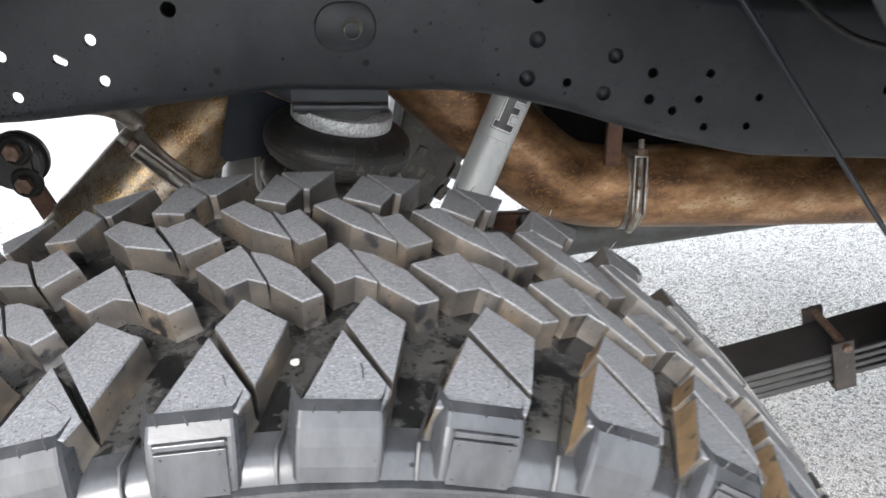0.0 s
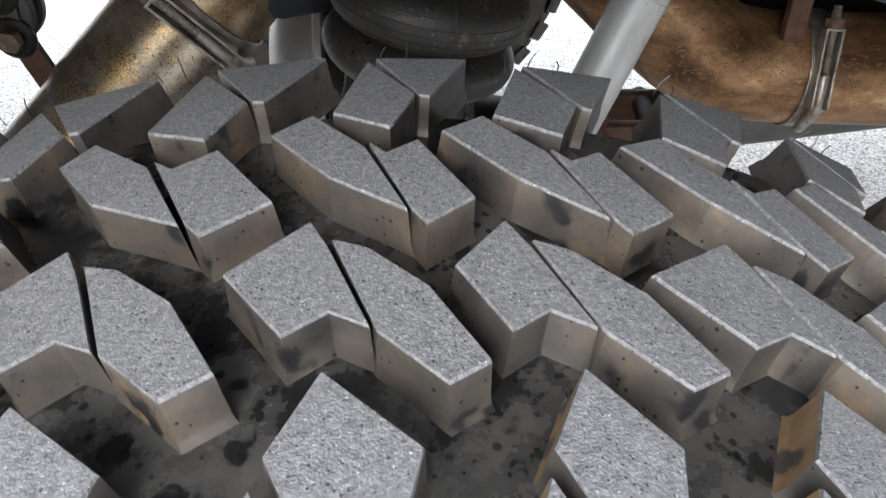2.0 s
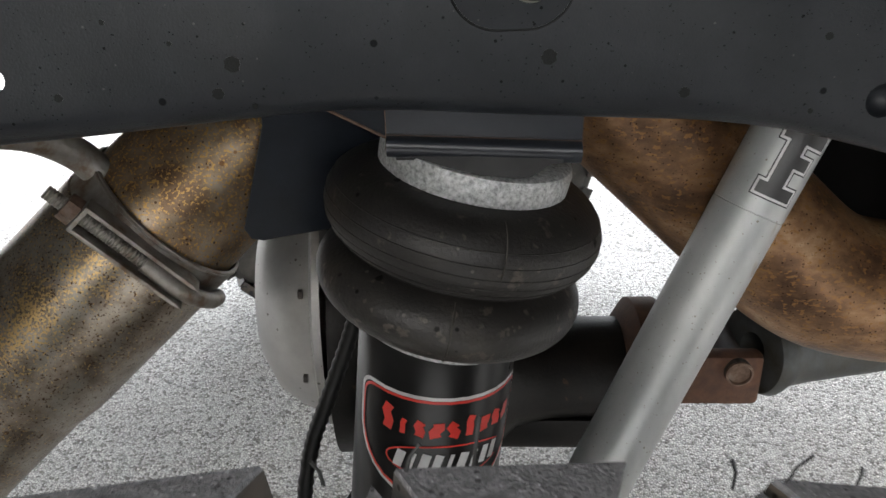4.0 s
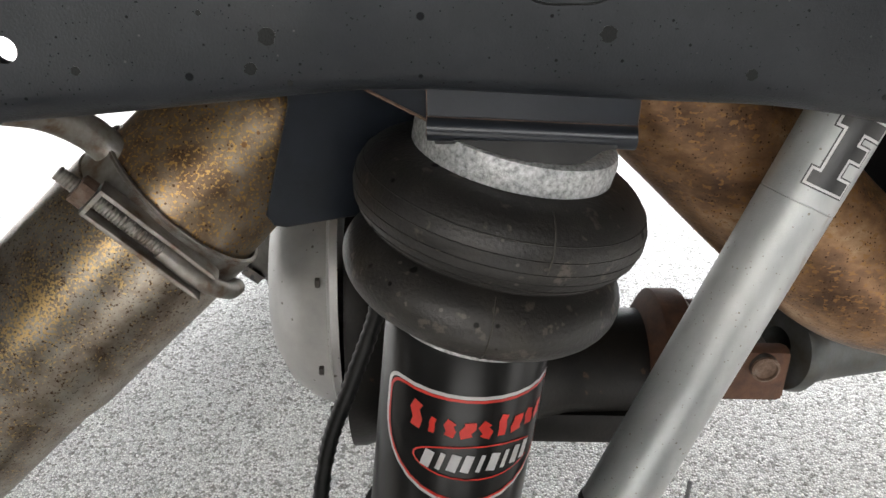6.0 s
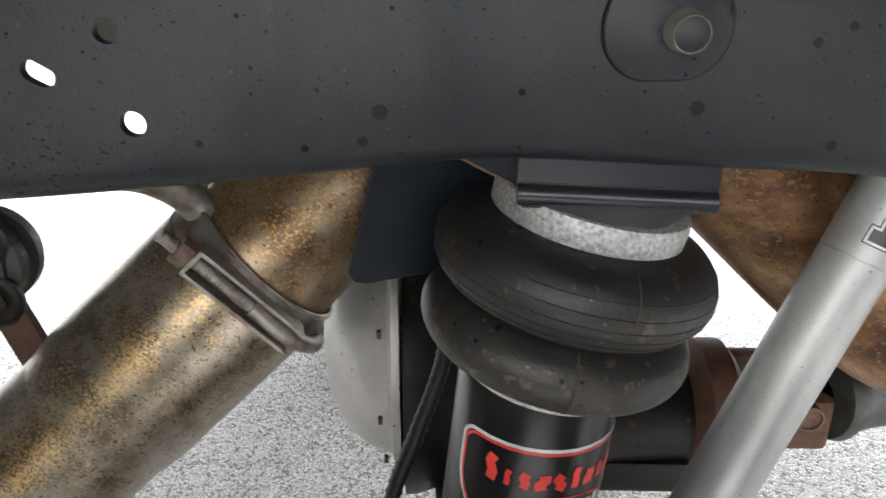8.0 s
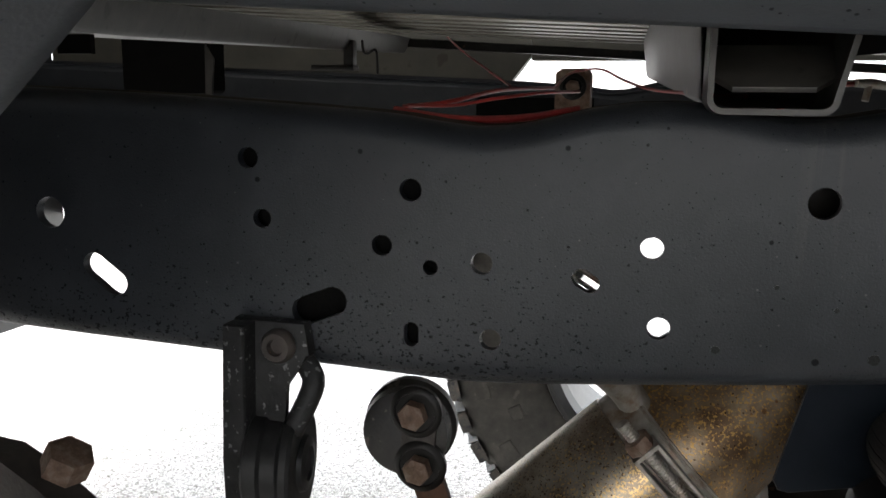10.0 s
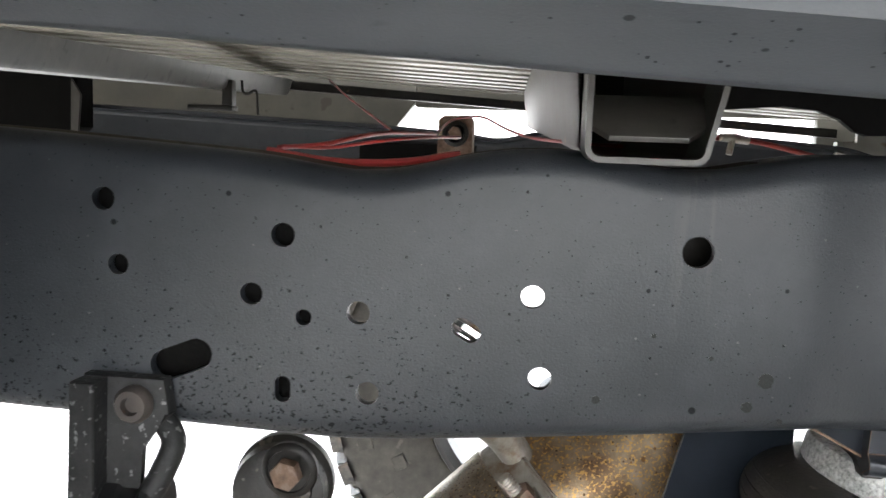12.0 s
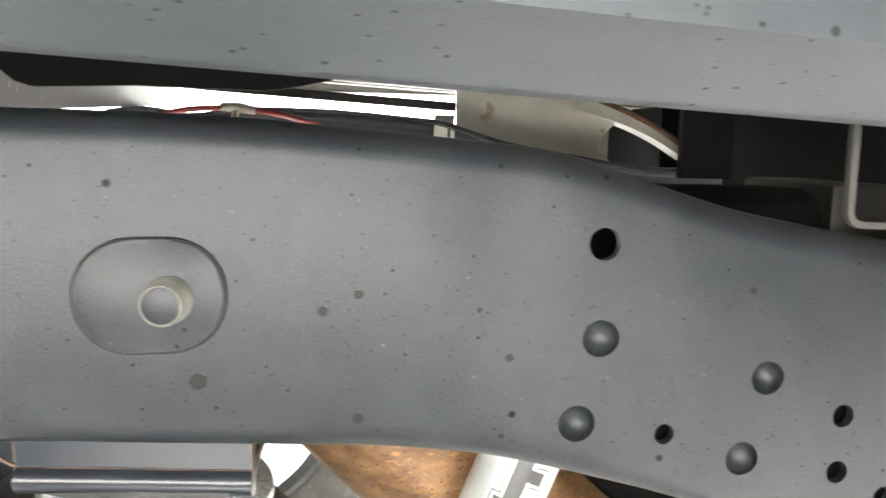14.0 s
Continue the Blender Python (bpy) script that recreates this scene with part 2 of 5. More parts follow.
def golden_band(op, x, z, speck):
    """Golden rust grains, densest in a painted highlight along the pipe's upper flank."""
    across = op("SUBTRACT", op("MULTIPLY", z, 0.737), op("MULTIPLY", x, 0.676))
    near = op("MAXIMUM", op("SUBTRACT", 1.0, op("MULTIPLY", op("ABSOLUTE", op("SUBTRACT", across, 0.016)), 26.0)), 0.0)
    patch = op("MULTIPLY", op("SUBTRACT", speck(26.0, (1.0, 1.0, 1.0)), 0.5), 0.28)
    grains = op("ADD", speck(560.0, (1.0, 1.0, 1.0)), patch)
    return op("MINIMUM", op("MAXIMUM", op("MULTIPLY", op("SUBTRACT", grains, op("SUBTRACT", 0.62, op("MULTIPLY", near, 0.15))), 14.0), 0.0), 0.9)


on_top(TAIL, (0.62, 0.42, 0.18), golden_band)
GOLD = material("heat_gold_steel", [(0.30, (0.105, 0.062, 0.034)), (0.43, (0.175, 0.115, 0.070)), (0.55, (0.270, 0.205, 0.140)), (0.72, (0.37, 0.32, 0.26))],
                (0.26, 0.46), 0.82, 28, bump=0.22, bump_scale=620, spots=((0.46, 0.27, 0.09), 480, 0.555),
                dots=[((0.045, 0.022, 0.011), 420, 0.42, 5), ((0.15, 0.07, 0.025), 120, 0.3, 8)])
RUST = material("rusty_pipe", [(0.33, (0.0732, 0.0384, 0.0216)), (0.45, (0.1584, 0.0864, 0.0432)), (0.56, (0.2760, 0.1584, 0.0816)), (0.74, (0.5028, 0.3804, 0.2508))],
                (0.28, 0.52), 0.55, 24, (0.55, 1, 1), bump=0.45, bump_scale=300, spots=((0.24, 0.125, 0.045), 270, 0.575),
                dots=[((0.030, 0.016, 0.009), 460, 0.45, 4), ((0.05, 0.027, 0.014), 230, 0.3, 8), ((0.20, 0.10, 0.035), 150, 0.26, 9)])
CLAMP = material("clamp_steel", [(0.3, (0.16, 0.09, 0.05)), (0.5, (0.28, 0.26, 0.23)), (0.75, (0.40, 0.38, 0.35))], (0.35, 0.55), 0.7, 60, bump=0.3)
RUSTBOLT = material("rusted_bolt", [(0.3, (0.0560, 0.0294, 0.0175)), (0.5, (0.1190, 0.0735, 0.0490)), (0.75, (0.1890, 0.1540, 0.1260))], (0.6, 0.8), 0.2, 120, bump=0.5)
STRAP = material("rusted_strap", [(0.3, (0.045, 0.020, 0.012)), (0.7, (0.115, 0.054, 0.030))], (0.6, 0.8), 0.2, 60, bump=0.4)
BOLT = material("lit_stud_steel", [(0.3, (0.16, 0.155, 0.135)), (0.7, (0.30, 0.285, 0.245))], (0.4, 0.55), 0.2, 90, bump=0.1)
DIFF = material("diff_cover_paint", [(0.3, (0.24, 0.24, 0.235)), (0.7, (0.34, 0.335, 0.325))], (0.35, 0.5), 0.3, 20, bump=0.1, dots=[((0.07, 0.06, 0.05), 200, 0.35, 8)])
SHAFT = material("drive_shaft_steel", [(0.3, (0.03, 0.026, 0.018)), (0.6, (0.055, 0.06, 0.06)), (0.8, (0.09, 0.09, 0.085))], (0.4, 0.6), 0.4, 40, bump=0.2)
PRIMER = material("bed_primer", [(0.3, (0.1224, 0.1134, 0.0900)), (0.7, (0.1944, 0.1800, 0.1458))], (0.4, 0.6), 0, 12, bump=0.1, spots=((0.070, 0.053, 0.034), 20, 0.7))
SILL = material("sill_grey", [(0.3, (0.018, 0.017, 0.0148)), (0.5, (0.034, 0.032, 0.0275)), (0.7, (0.056, 0.0525, 0.046))], (0.4, 0.6), 0.1, 32, (1, 1, 0.5), bump=0.15, spots=((0.014, 0.012, 0.010), 60, 0.62))
LINER = material("liner_plastic", [(0.3, (0.0340, 0.0380, 0.0430)), (0.7, (0.0580, 0.0625, 0.0690))], (0.34, 0.52), 0, 26, (0.35, 1, 1), bump=0.14, bump_scale=700,
                 spots=((0.020, 0.021, 0.023), 55, 0.68), dots=[((0.016, 0.017, 0.018), 110, 0.28, 16), ((0.012, 0.012, 0.013), 330, 0.34, 8), ((0.42, 0.42, 0.42), 34, 0.15, 17), ((0.13, 0.135, 0.14), 420, 0.25, 14)])
# Darker olive copy of the bed primer; the far side's shade is in the colour.
DIM_PRIMER = material("shaded_olive_primer", [(0.3, (0.036, 0.033, 0.025)), (0.7, (0.066, 0.060, 0.045))], (0.5, 0.7), 0, 9, bump=0.1, spots=((0.036, 0.028, 0.019), 18, 0.66))
DUST = material("brown_road_dust", [(0.3, (0.050, 0.041, 0.031)), (0.7, (0.105, 0.088, 0.068))], (0.8, 0.95), 0, 70, bump=0.3, bump_scale=600, spec=0.1)
DUSTRUBBER = material("dusty_rubber", [(0.3, (0.034, 0.032, 0.029)), (0.5, (0.060, 0.056, 0.050)), (0.7, (0.095, 0.088, 0.077))], (0.6, 0.8), 0, 14, bump=0.3, bump_scale=200, spots=((0.10, 0.093, 0.080), 26, 0.64), spec=0.25)
WIRE = material("red_wire", [(0.3, (0.13, 0.010, 0.009)), (0.7, (0.24, 0.016, 0.013))], (0.35, 0.5), 0, 60)
TAR = material("tar_black", [(0.3, grey(0.005)), (0.7, grey(0.010))], (0.45, 0.6), 0, 90, bump=0.3, bump_scale=900, spec=0.2)
LABEL_RED = material("label_red", [(0.3, (0.62, 0.03, 0.02)), (0.7, (0.7, 0.04, 0.03))], (0.3, 0.4), 0, 60, bump=0.02)
LABEL_WHITE = material("label_white", [(0.3, grey(0.5)), (0.7, grey(0.62))], (0.3, 0.4), 0, 60, bump=0.02)
HOSE = material("conduit_black", [(0.3, grey(0.006)), (0.7, grey(0.014))], (0.4, 0.5), 0, 60, spec=0.2)


def pavement_material():
    m = bpy.data.materials.new("pavement_aggregate")
    m.use_nodes = True
    nt = m.node_tree
    bsdf = nt.nodes["Principled BSDF"]
    tc = nt.nodes.new("ShaderNodeTexCoord")
    vo = nt.nodes.new("ShaderNodeTexVoronoi")
    vo.inputs["Scale"].default_value = 200
    nt.links.new(tc.outputs["Object"], vo.inputs["Vector"])
    hs = nt.nodes.new("ShaderNodeSeparateColor")
    nt.links.new(vo.outputs["Color"], hs.inputs[0])
    ramp = nt.nodes.new("ShaderNodeValToRGB")
    el = ramp.color_ramp.elements
    el.new(0.5)
    for e, (p, c) in zip(el, [(0.0, (0.24, 0.225, 0.20)), (0.28, (0.66, 0.64, 0.605)), (1.0, (0.92, 0.90, 0.86))]):
        e.position, e.color = p, (*c, 1)
    nt.links.new(hs.outputs[0], ramp.inputs[0])
    no = nt.nodes.new("ShaderNodeTexNoise")
    no.inputs["Scale"].default_value, no.inputs["Detail"].default_value = 3, 5
    nt.links.new(tc.outputs["Object"], no.inputs["Vector"])
    mr = nt.nodes.new("ShaderNodeMapRange")
    mr.inputs[3].default_value, mr.inputs[4].default_value = 0.75, 1.25
    nt.links.new(no.outputs[0], mr.inputs[0])
    mx = nt.nodes.new("ShaderNodeMix")
    mx.data_type, mx.blend_type = "RGBA", "MULTIPLY"
    mx.inputs[0].default_value = 1
    gap = nt.nodes.new("ShaderNodeTexVoronoi")
    gap.feature = "DISTANCE_TO_EDGE"
    gap.inputs["Scale"].default_value = 200
    nt.links.new(tc.outputs["Object"], gap.inputs["Vector"])
    joint = nt.nodes.new("ShaderNodeMapRange")
    joint.inputs[1].default_value, joint.inputs[2].default_value = 0.02, 0.16
    joint.inputs[3].default_value, joint.inputs[4].default_value = 0.42, 1.0
    nt.links.new(gap.outputs["Distance"], joint.inputs[0])
    stone = nt.nodes.new("ShaderNodeMix")
    stone.data_type, stone.blend_type = "RGBA", "MULTIPLY"
    stone.inputs[0].default_value = 1
    nt.links.new(ramp.outputs[0], stone.inputs[6])
    nt.links.new(joint.outputs[0], stone.inputs[7])
    nt.links.new(stone.outputs[2], mx.inputs[6])
    nt.links.new(mr.outputs[0], mx.inputs[7])
    nt.links.new(mx.outputs[2], bsdf.inputs["Base Color"])
    bsdf.inputs["Roughness"].default_value = 0.85
    bp = nt.nodes.new("ShaderNodeBump")
    bp.inputs["Strength"].default_value, bp.inputs["Distance"].default_value = 1.0, 0.004
    bp.invert = True
    nt.links.new(vo.outputs["Distance"], bp.inputs["Height"])
    nt.links.new(bp.outputs[0], bsdf.inputs["Normal"])
    return m


PAVEMENT = pavement_material()


# ---- building helpers ----
def thing(name, at, label, category, group="", kind=""):
    ob = new(name)
    ob.empty_display_size = 0.05
    ob.location = at
    return tagged(ob, label, category, group, kind)


def world_at(ob):
    p = Vector((0, 0, 0))
    while ob is not None:
        p, ob = p + ob.location, ob.parent
    return p


def part(name, bm, mat, parent=None, label="", smooth=True, angle=40):
    """Links a bmesh, given in world coordinates, as one mesh under a thing or a part."""
    me = bpy.data.meshes.new(name)
    if parent is not None:
        bmesh.ops.translate(bm, verts=bm.verts, vec=-world_at(parent))
    bmesh.ops.recalc_face_normals(bm, faces=bm.faces)
    for f in bm.faces:
        f.smooth = smooth
    if smooth:
        for e in bm.edges:
            if len(e.link_faces) == 2 and e.calc_face_angle(0) > radians(angle):
                e.smooth = False
    bm.to_mesh(me)
    bm.free()
    me.materials.append(mat)
    ob = new(name, me)
    ob.parent = parent
    return tagged(ob, label)


def solo(name, bm, mat, label, category, group="", kind="", smooth=True):
    ob = part(name, bm, mat, None, smooth=smooth)
    return tagged(ob, label, category, group, kind)


def box(bm, lo, hi, bevel=0.0, m=None):
    r = bmesh.ops.create_cube(bm, size=1)
    vs = r["verts"]
    for v in vs:
        v.co = Vector([(a + b) / 2 + c * (b - a) for a, b, c in zip(lo, hi, v.co)])
    if bevel:
        es = list({e for v in vs for e in v.link_edges})
        r = bmesh.ops.bevel(bm, geom=es, offset=bevel, segments=2, affect="EDGES", profile=0.5)
        vs = list({v for f in r["faces"] for v in f.verts} | {v for v in vs if v.is_valid})
    if m is not None:
        bmesh.ops.transform(bm, matrix=m, verts=vs)
    return bm


def frame_for(d):
    d = Vector(d).normalized()
    a = Vector((0, 0, 1)) if abs(d.z) < 0.9 else Vector((0, 1, 0))
    u = d.cross(a).normalized()
    return d, u, u.cross(d).normalized()


def lathe(bm, origin, axis, profile, seg=48, closed=False, arc=None):
    """Turns (radius, height) pairs round an axis through origin."""
    d, u, v = frame_for(axis)
    o = Vector(origin)
    rings = []
    a0, a1 = arc or (0, 2 * math.pi)
    n = seg if arc is None else seg + 1
    for r, h in profile:
        ring = []
        for i in range(n):
            a = a0 + (a1 - a0) * i / seg
            ring.append(bm.verts.new(o + d * h + (u * math.cos(a) + v * math.sin(a)) * max(r, 1e-5)))
        rings.append(ring)
    pairs = list(zip(rings, rings[1:])) + ([(rings[-1], rings[0])] if closed else [])
    for p, q in pairs:
        for i in range(n if arc is None else n - 1):
            j = (i + 1) % n
            bm.faces.new((p[i], p[j], q[j], q[i]))
    return bm


def smooth_path(pts, step=6):
    """Catmull-Rom through the points."""
    ps = [Vector(p) for p in pts]
    ps = [2 * ps[0] - ps[1]] + ps + [2 * ps[-1] - ps[-2]]
    out = []
    for i in range(1, len(ps) - 2):
        for k in range(step):
            t = k / step
            p0, p1, p2, p3 = ps[i - 1:i + 3]
            out.append(0.5 * (2 * p1 + (p2 - p0) * t + (2 * p0 - 5 * p1 + 4 * p2 - p3) * t * t + (3 * p1 - p0 - 3 * p2 + p3) * t ** 3))
    out.append(ps[-2])
    return out


def sweep(bm, path, radius, seg=24, cap=True, ripple=None):
    """A round tube along a path; radius: a number or a function of the fraction along the way."""
    path = [Vector(p) for p in path]
    d0, u, v = frame_for(path[1] - path[0])
    rings = []
    for i, p in enumerate(path):
        d = (path[min(i + 1, len(path) - 1)] - path[max(i - 1, 0)]).normalized()
        u = (u - d * u.dot(d)).normalized()
        v = d.cross(u)
        r = radius(i / (len(path) - 1)) if callable(radius) else radius
        rings.append([bm.verts.new(p + (u * math.cos(a) + v * math.sin(a)) * r) for a in (2 * math.pi * k / seg for k in range(seg))])
    for p, q in zip(rings, rings[1:]):
        for k in range(seg):
            bm.faces.new((p[k], p[(k + 1) % seg], q[(k + 1) % seg], q[k]))
    if cap:
        bm.faces.new(rings[0][::-1])
        bm.faces.new(rings[-1])
    return bm


def extruded(rows, close=True):
    bm = bmesh.new()
    vs = [[bm.verts.new(p) for p in row] for row in rows]
    n = len(rows[0])
    for p, q in zip(vs, vs[1:]):
        for i in range(n if close else n - 1):
            bm.faces.new((p[i], p[(i + 1) % n], q[(i + 1) % n], q[i]))
    if close:
        bm.faces.new(vs[0])
        bm.faces.new(vs[-1][::-1])
    return bm


def prism(bm, outline, place, depth, bevel=0.0):
    """A polygon of (u, v) pairs put at place(u, v, h), from h = 0 to depth."""
    lo = [bm.verts.new(place(a, b, 0)) for a, b in outline]
    hi = [bm.verts.new(place(a, b, depth)) for a, b in outline]
    n = len(outline)
    bm.faces.new(lo[::-1])
    top = bm.faces.new(hi)
    for i in range(n):
        bm.faces.new((lo[i], lo[(i + 1) % n], hi[(i + 1) % n], hi[i]))
    if bevel:
        bmesh.ops.bevel(bm, geom=list(top.edges), offset=bevel, segments=2, affect="EDGES", profile=0.5)
    return bm


def hexagon(r, turn=0.0):
    return [(r * math.cos(radians(60 * k + turn)), r * math.sin(radians(60 * k + turn))) for k in range(6)]


def bolt_at(name, p, axis, r, h, mat, parent, label=""):
    d, u, v = frame_for(axis)
    bm = bmesh.new()
    prism(bm, hexagon(r, 12), lambda a, b, k: Vector(p) + u * a + v * b + d * k, h, r * 0.12)
    return part(name, bm, mat, parent, label)


def oval(w, h, n=10, r=None):
    """Outline of a rounded rectangle."""
    r = min(w, h) / 2 if r is None else r
    out = []
    for cx, cy, a0 in ((w / 2 - r, h / 2 - r, 0), (-w / 2 + r, h / 2 - r, 90), (-w / 2 + r, -h / 2 + r, 180), (w / 2 - r, -h / 2 + r, 270)):
        for k in range(n + 1):
            a = radians(a0 + 90 * k / n)
            out.append((cx + r * math.cos(a), cy + r * math.sin(a)))
    clean = [out[0]]
    for p in out[1:]:
        if abs(p[0] - clean[-1][0]) + abs(p[1] - clean[-1][1]) > 1e-6:
            clean.append(p)
    if abs(clean[0][0] - clean[-1][0]) + abs(clean[0][1] - clean[-1][1]) < 1e-6:
        clean.pop()
    return clean


def curve(table, width=9):
    xs, ys = zip(*table)
    grid = np.arange(xs[0], xs[-1], 0.005)
    vals = np.interp(grid, xs, ys)
    k = np.ones(width) / width
    vals = np.convolve(np.pad(vals, width // 2, mode="edge"), k, mode="valid")
    return lambda x: float(np.interp(x, grid, vals))


# ---- ground ----
bm = bmesh.new()
for f in (bmesh.ops.create_grid(bm, x_segments=40, y_segments=40, size=60)["verts"],):
    for v in f:
        v.co.z = -0.098 + 0.065 * (v.co.y - 0.48) + 0.004 * noise.noise(v.co * 0.3)
solo("ground", bm, PAVEMENT, "pale grey asphalt paving with exposed aggregate", "pavement", kind="structure")

# ---- frame rail ----
rail_face = curve([(-1.7, 0.79), (-0.53, 0.870), (-0.152, 0.8985), (-0.122, 0.9095), (-0.09, 0.9125), (0.0, 0.923), (0.105, 0.9295), (0.135, 0.9345), (0.17, 0.9355), (0.34, 0.949), (1.7, 1.06)], 5)
rail_bottom = curve([(-1.7, 0.93), (-0.674, 0.863), (-0.546, 0.857), (-0.467, 0.853), (-0.40, 0.8495), (-0.33, 0.8535), (-0.24, 0.8605), (-0.15, 0.8685),
                     (-0.09, 0.8670), (-0.03, 0.8620), (0.02, 0.8585), (0.085, 0.8555), (0.13, 0.8485), (0.175, 0.8375), (0.235, 0.820), (0.345, 0.780),
                     (0.48, 0.744), (0.69, 0.723), (1.7, 0.72)])
rail_top = curve([(-1.7, 1.06), (-0.6, 1.02), (-0.5, 1.014), (-0.44, 1.010), (-0.40, 1.002), (-0.37, 1.005), (-0.33, 1.017), (-0.28, 1.020),
                  (-0.25, 1.014), (-0.221, 1.008), (-0.19, 1.013), (-0.15, 1.022), (-0.06, 1.022), (0.0, 1.021), (0.085, 1.015), (0.17, 1.008),
                  (0.2, 0.998), (0.265, 0.978), (0.33, 0.966), (0.5, 0.94), (1.7, 0.93)])
HOLES = [(-0.212, 0.967, 0.0085), (-0.298, 0.939, 0.0064), (-0.292, 0.894, 0.0064), (-0.392, 0.926, 0.0064), (-0.422, 0.922, 0.0045),
         (-0.451, 0.934, 0.0062), (-0.434, 0.967, 0.0066), (-0.386, 0.881, 0.0064), (-0.525, 0.947, 0.0058), (-0.533, 0.983, 0.0064),
         (-0.668, 0.945, 0.0100), (0.191, 0.961, 0.0085), (0.229, 0.859, 0.0056), (0.335, 0.8645, 0.0066), (0.334, 0.832, 0.0066),
         (0.365, 0.8155, 0.0060), (0.409, 0.8595, 0.0058), (0.398, 0.828, 0.0052), (0.409, 0.7915, 0.0052), (0.466, 0.789, 0.0052), (0.477, 0.825, 0.0052)]
SLOTS = [(-0.333, 0.919, 0.0165, 0.0105, -30), (-0.433, 0.881, 0.015, 0.0088, 90), (-0.490, 0.895, 0.036, 0.0175, 22), (-0.632, 0.907, 0.034, 0.0160, -38),
         (0.656, 0.825, 0.024, 0.0150, 0)]
DIMPLES = [(0.191, 0.912, 0.0098), (0.180, 0.867, 0.0098), (0.287, 0.888, 0.0094), (0.275, 0.843, 0.0094)]
RAIL_THICK, RAIL_ROUND, RAIL_FLANGE = 0.0065, 0.016, 0.062


def rail_web():
    xs = [-1.65 + 0.0141 * i for i in range(235)]
    bm = bmesh.new()
    edge = [(x, rail_bottom(x) + RAIL_ROUND) for x in xs] + [(x, rail_top(x) - RAIL_ROUND) for x in reversed(xs)]
    loops = [edge]
    for x, z, r in HOLES + DIMPLES:
        loops.append([(x + r * math.cos(2 * math.pi * k / 24), z + r * math.sin(2 * math.pi * k / 24)) for k in range(24)])
    for x, z, w, h, turn in SLOTS:
        c, s = math.cos(radians(turn)), math.sin(radians(turn))
        loops.append([(x + a * c - b * s, z + a * s + b * c) for a, b in oval(w, h, 6)])
    es = []
    for lp in loops:
        vs = [bm.verts.new((a, 0, b)) for a, b in lp]
        es += [bm.edges.new((vs[i], vs[(i + 1) % len(vs)])) for i in range(len(vs))]
    bmesh.ops.triangle_fill(bm, use_beauty=True, use_dissolve=False, edges=es, normal=(0, -1, 0))
    for x in xs[1:-1]:
        if -0.6 < x < 0.7:
            bmesh.ops.bisect_plane(bm, geom=bm.verts[:] + bm.edges[:] + bm.faces[:], plane_co=(x, 0, 0), plane_no=(1, 0, 0), dist=1e-5)
    # inner skin and the walls of the holes
    rims = [e for e in bm.edges if len(e.link_faces) == 1]
    outer = {e for e in rims if all(abs(v.co.z - rail_bottom(v.co.x) - RAIL_ROUND) < 1e-4 or abs(v.co.z - rail_top(v.co.x) + RAIL_ROUND) < 1e-4 for v in e.verts)}
    holes = [e for e in rims if e not in outer]
    r = bmesh.ops.extrude_edge_only(bm, edges=holes)
    for v in (g for g in r["geom"] if isinstance(g, bmesh.types.BMVert)):
        v.co.y += RAIL_THICK
    # rounded corners, flanges and the inner side
    for sign, height in ((-1, rail_bottom), (1, rail_top)):
        prof = []
        for k in range(0, 7):
            a = radians(90 * k / 6)
            prof.append((RAIL_ROUND * (1 - math.cos(a)), -RAIL_ROUND * (1 - math.sin(a))))
        prof += [(RAIL_FLANGE, 0), (RAIL_FLANGE, -RAIL_THICK), (RAIL_ROUND, -RAIL_THICK), (RAIL_THICK + 0.003, -RAIL_THICK - 0.003), (RAIL_THICK, -RAIL_ROUND)]
        rows = [[bm.verts.new((x, py, height(x) + sign * pz)) for py, pz in prof] for x in xs]
        for p, q in zip(rows, rows[1:]):
            for i in range(len(prof) - 1):
                bm.faces.new((p[i], p[i + 1], q[i + 1], q[i]) if sign > 0 else (p[i], q[i], q[i + 1], p[i + 1]))
    bmesh.ops.remove_doubles(bm, verts=bm.verts, dist=2e-5)
    for v in bm.verts:
        v.co.y += rail_face(v.co.x)
    return bm


rail = thing("frame_rail", (0, 0.93, 0.86), "satin black pressed steel truck frame rail with punched holes", "frame rail")
part("rail_channel", rail_web(), RAIL, rail, angle=50)
for x, z, r in DIMPLES:
    bm = bmesh.new()
    lathe(bm, (x, rail_face(x), z), (0, 1, 0), [(r * math.cos(radians(a)), 0.0088 * math.sin(radians(a))) for a in range(0, 91, 10)], 24)
    part("dimple", bm, RAIL, rail, "round pressed dimple")
bm = bmesh.new()
prism(bm, oval(0.065, 0.052, 8, 0.0245), lambda a, b, k: Vector((-0.028 + a, rail_face(-0.028 + a) + 0.0005 - k, 0.9375 + b)), 0.0028, 0.0005)
plate = part("reinforcement_plate", bm, RAIL, rail, "welded oval plate")
bm = bmesh.new()
sweep(bm, [(-0.028 + a, rail_face(-0.028 + a) - 0.0005, 0.9375 + b) for a, b in oval(0.066, 0.053, 8, 0.025) + [oval(0.066, 0.053, 8, 0.025)[0]]], 0.0010, 6, False)
part("weld_bead", bm, TAR, rail, "dark seam round the plate")
# Light from above is in the colours: pale side, darker end.
bm = bmesh.new()
lathe(bm, (-0.020, rail_face(-0.02) - 0.002, 0.936), (0, -1, 0), [(0.0112, 0), (0.0110, 0.004), (0.0103, 0.0055), (0.0100, 0.013), (0.0090, 0.0155), (0.0085, 0.0150)], 32)
stud = part("bolt_head", bm, BOLT, rail, "round stud, its side paled for light from above")
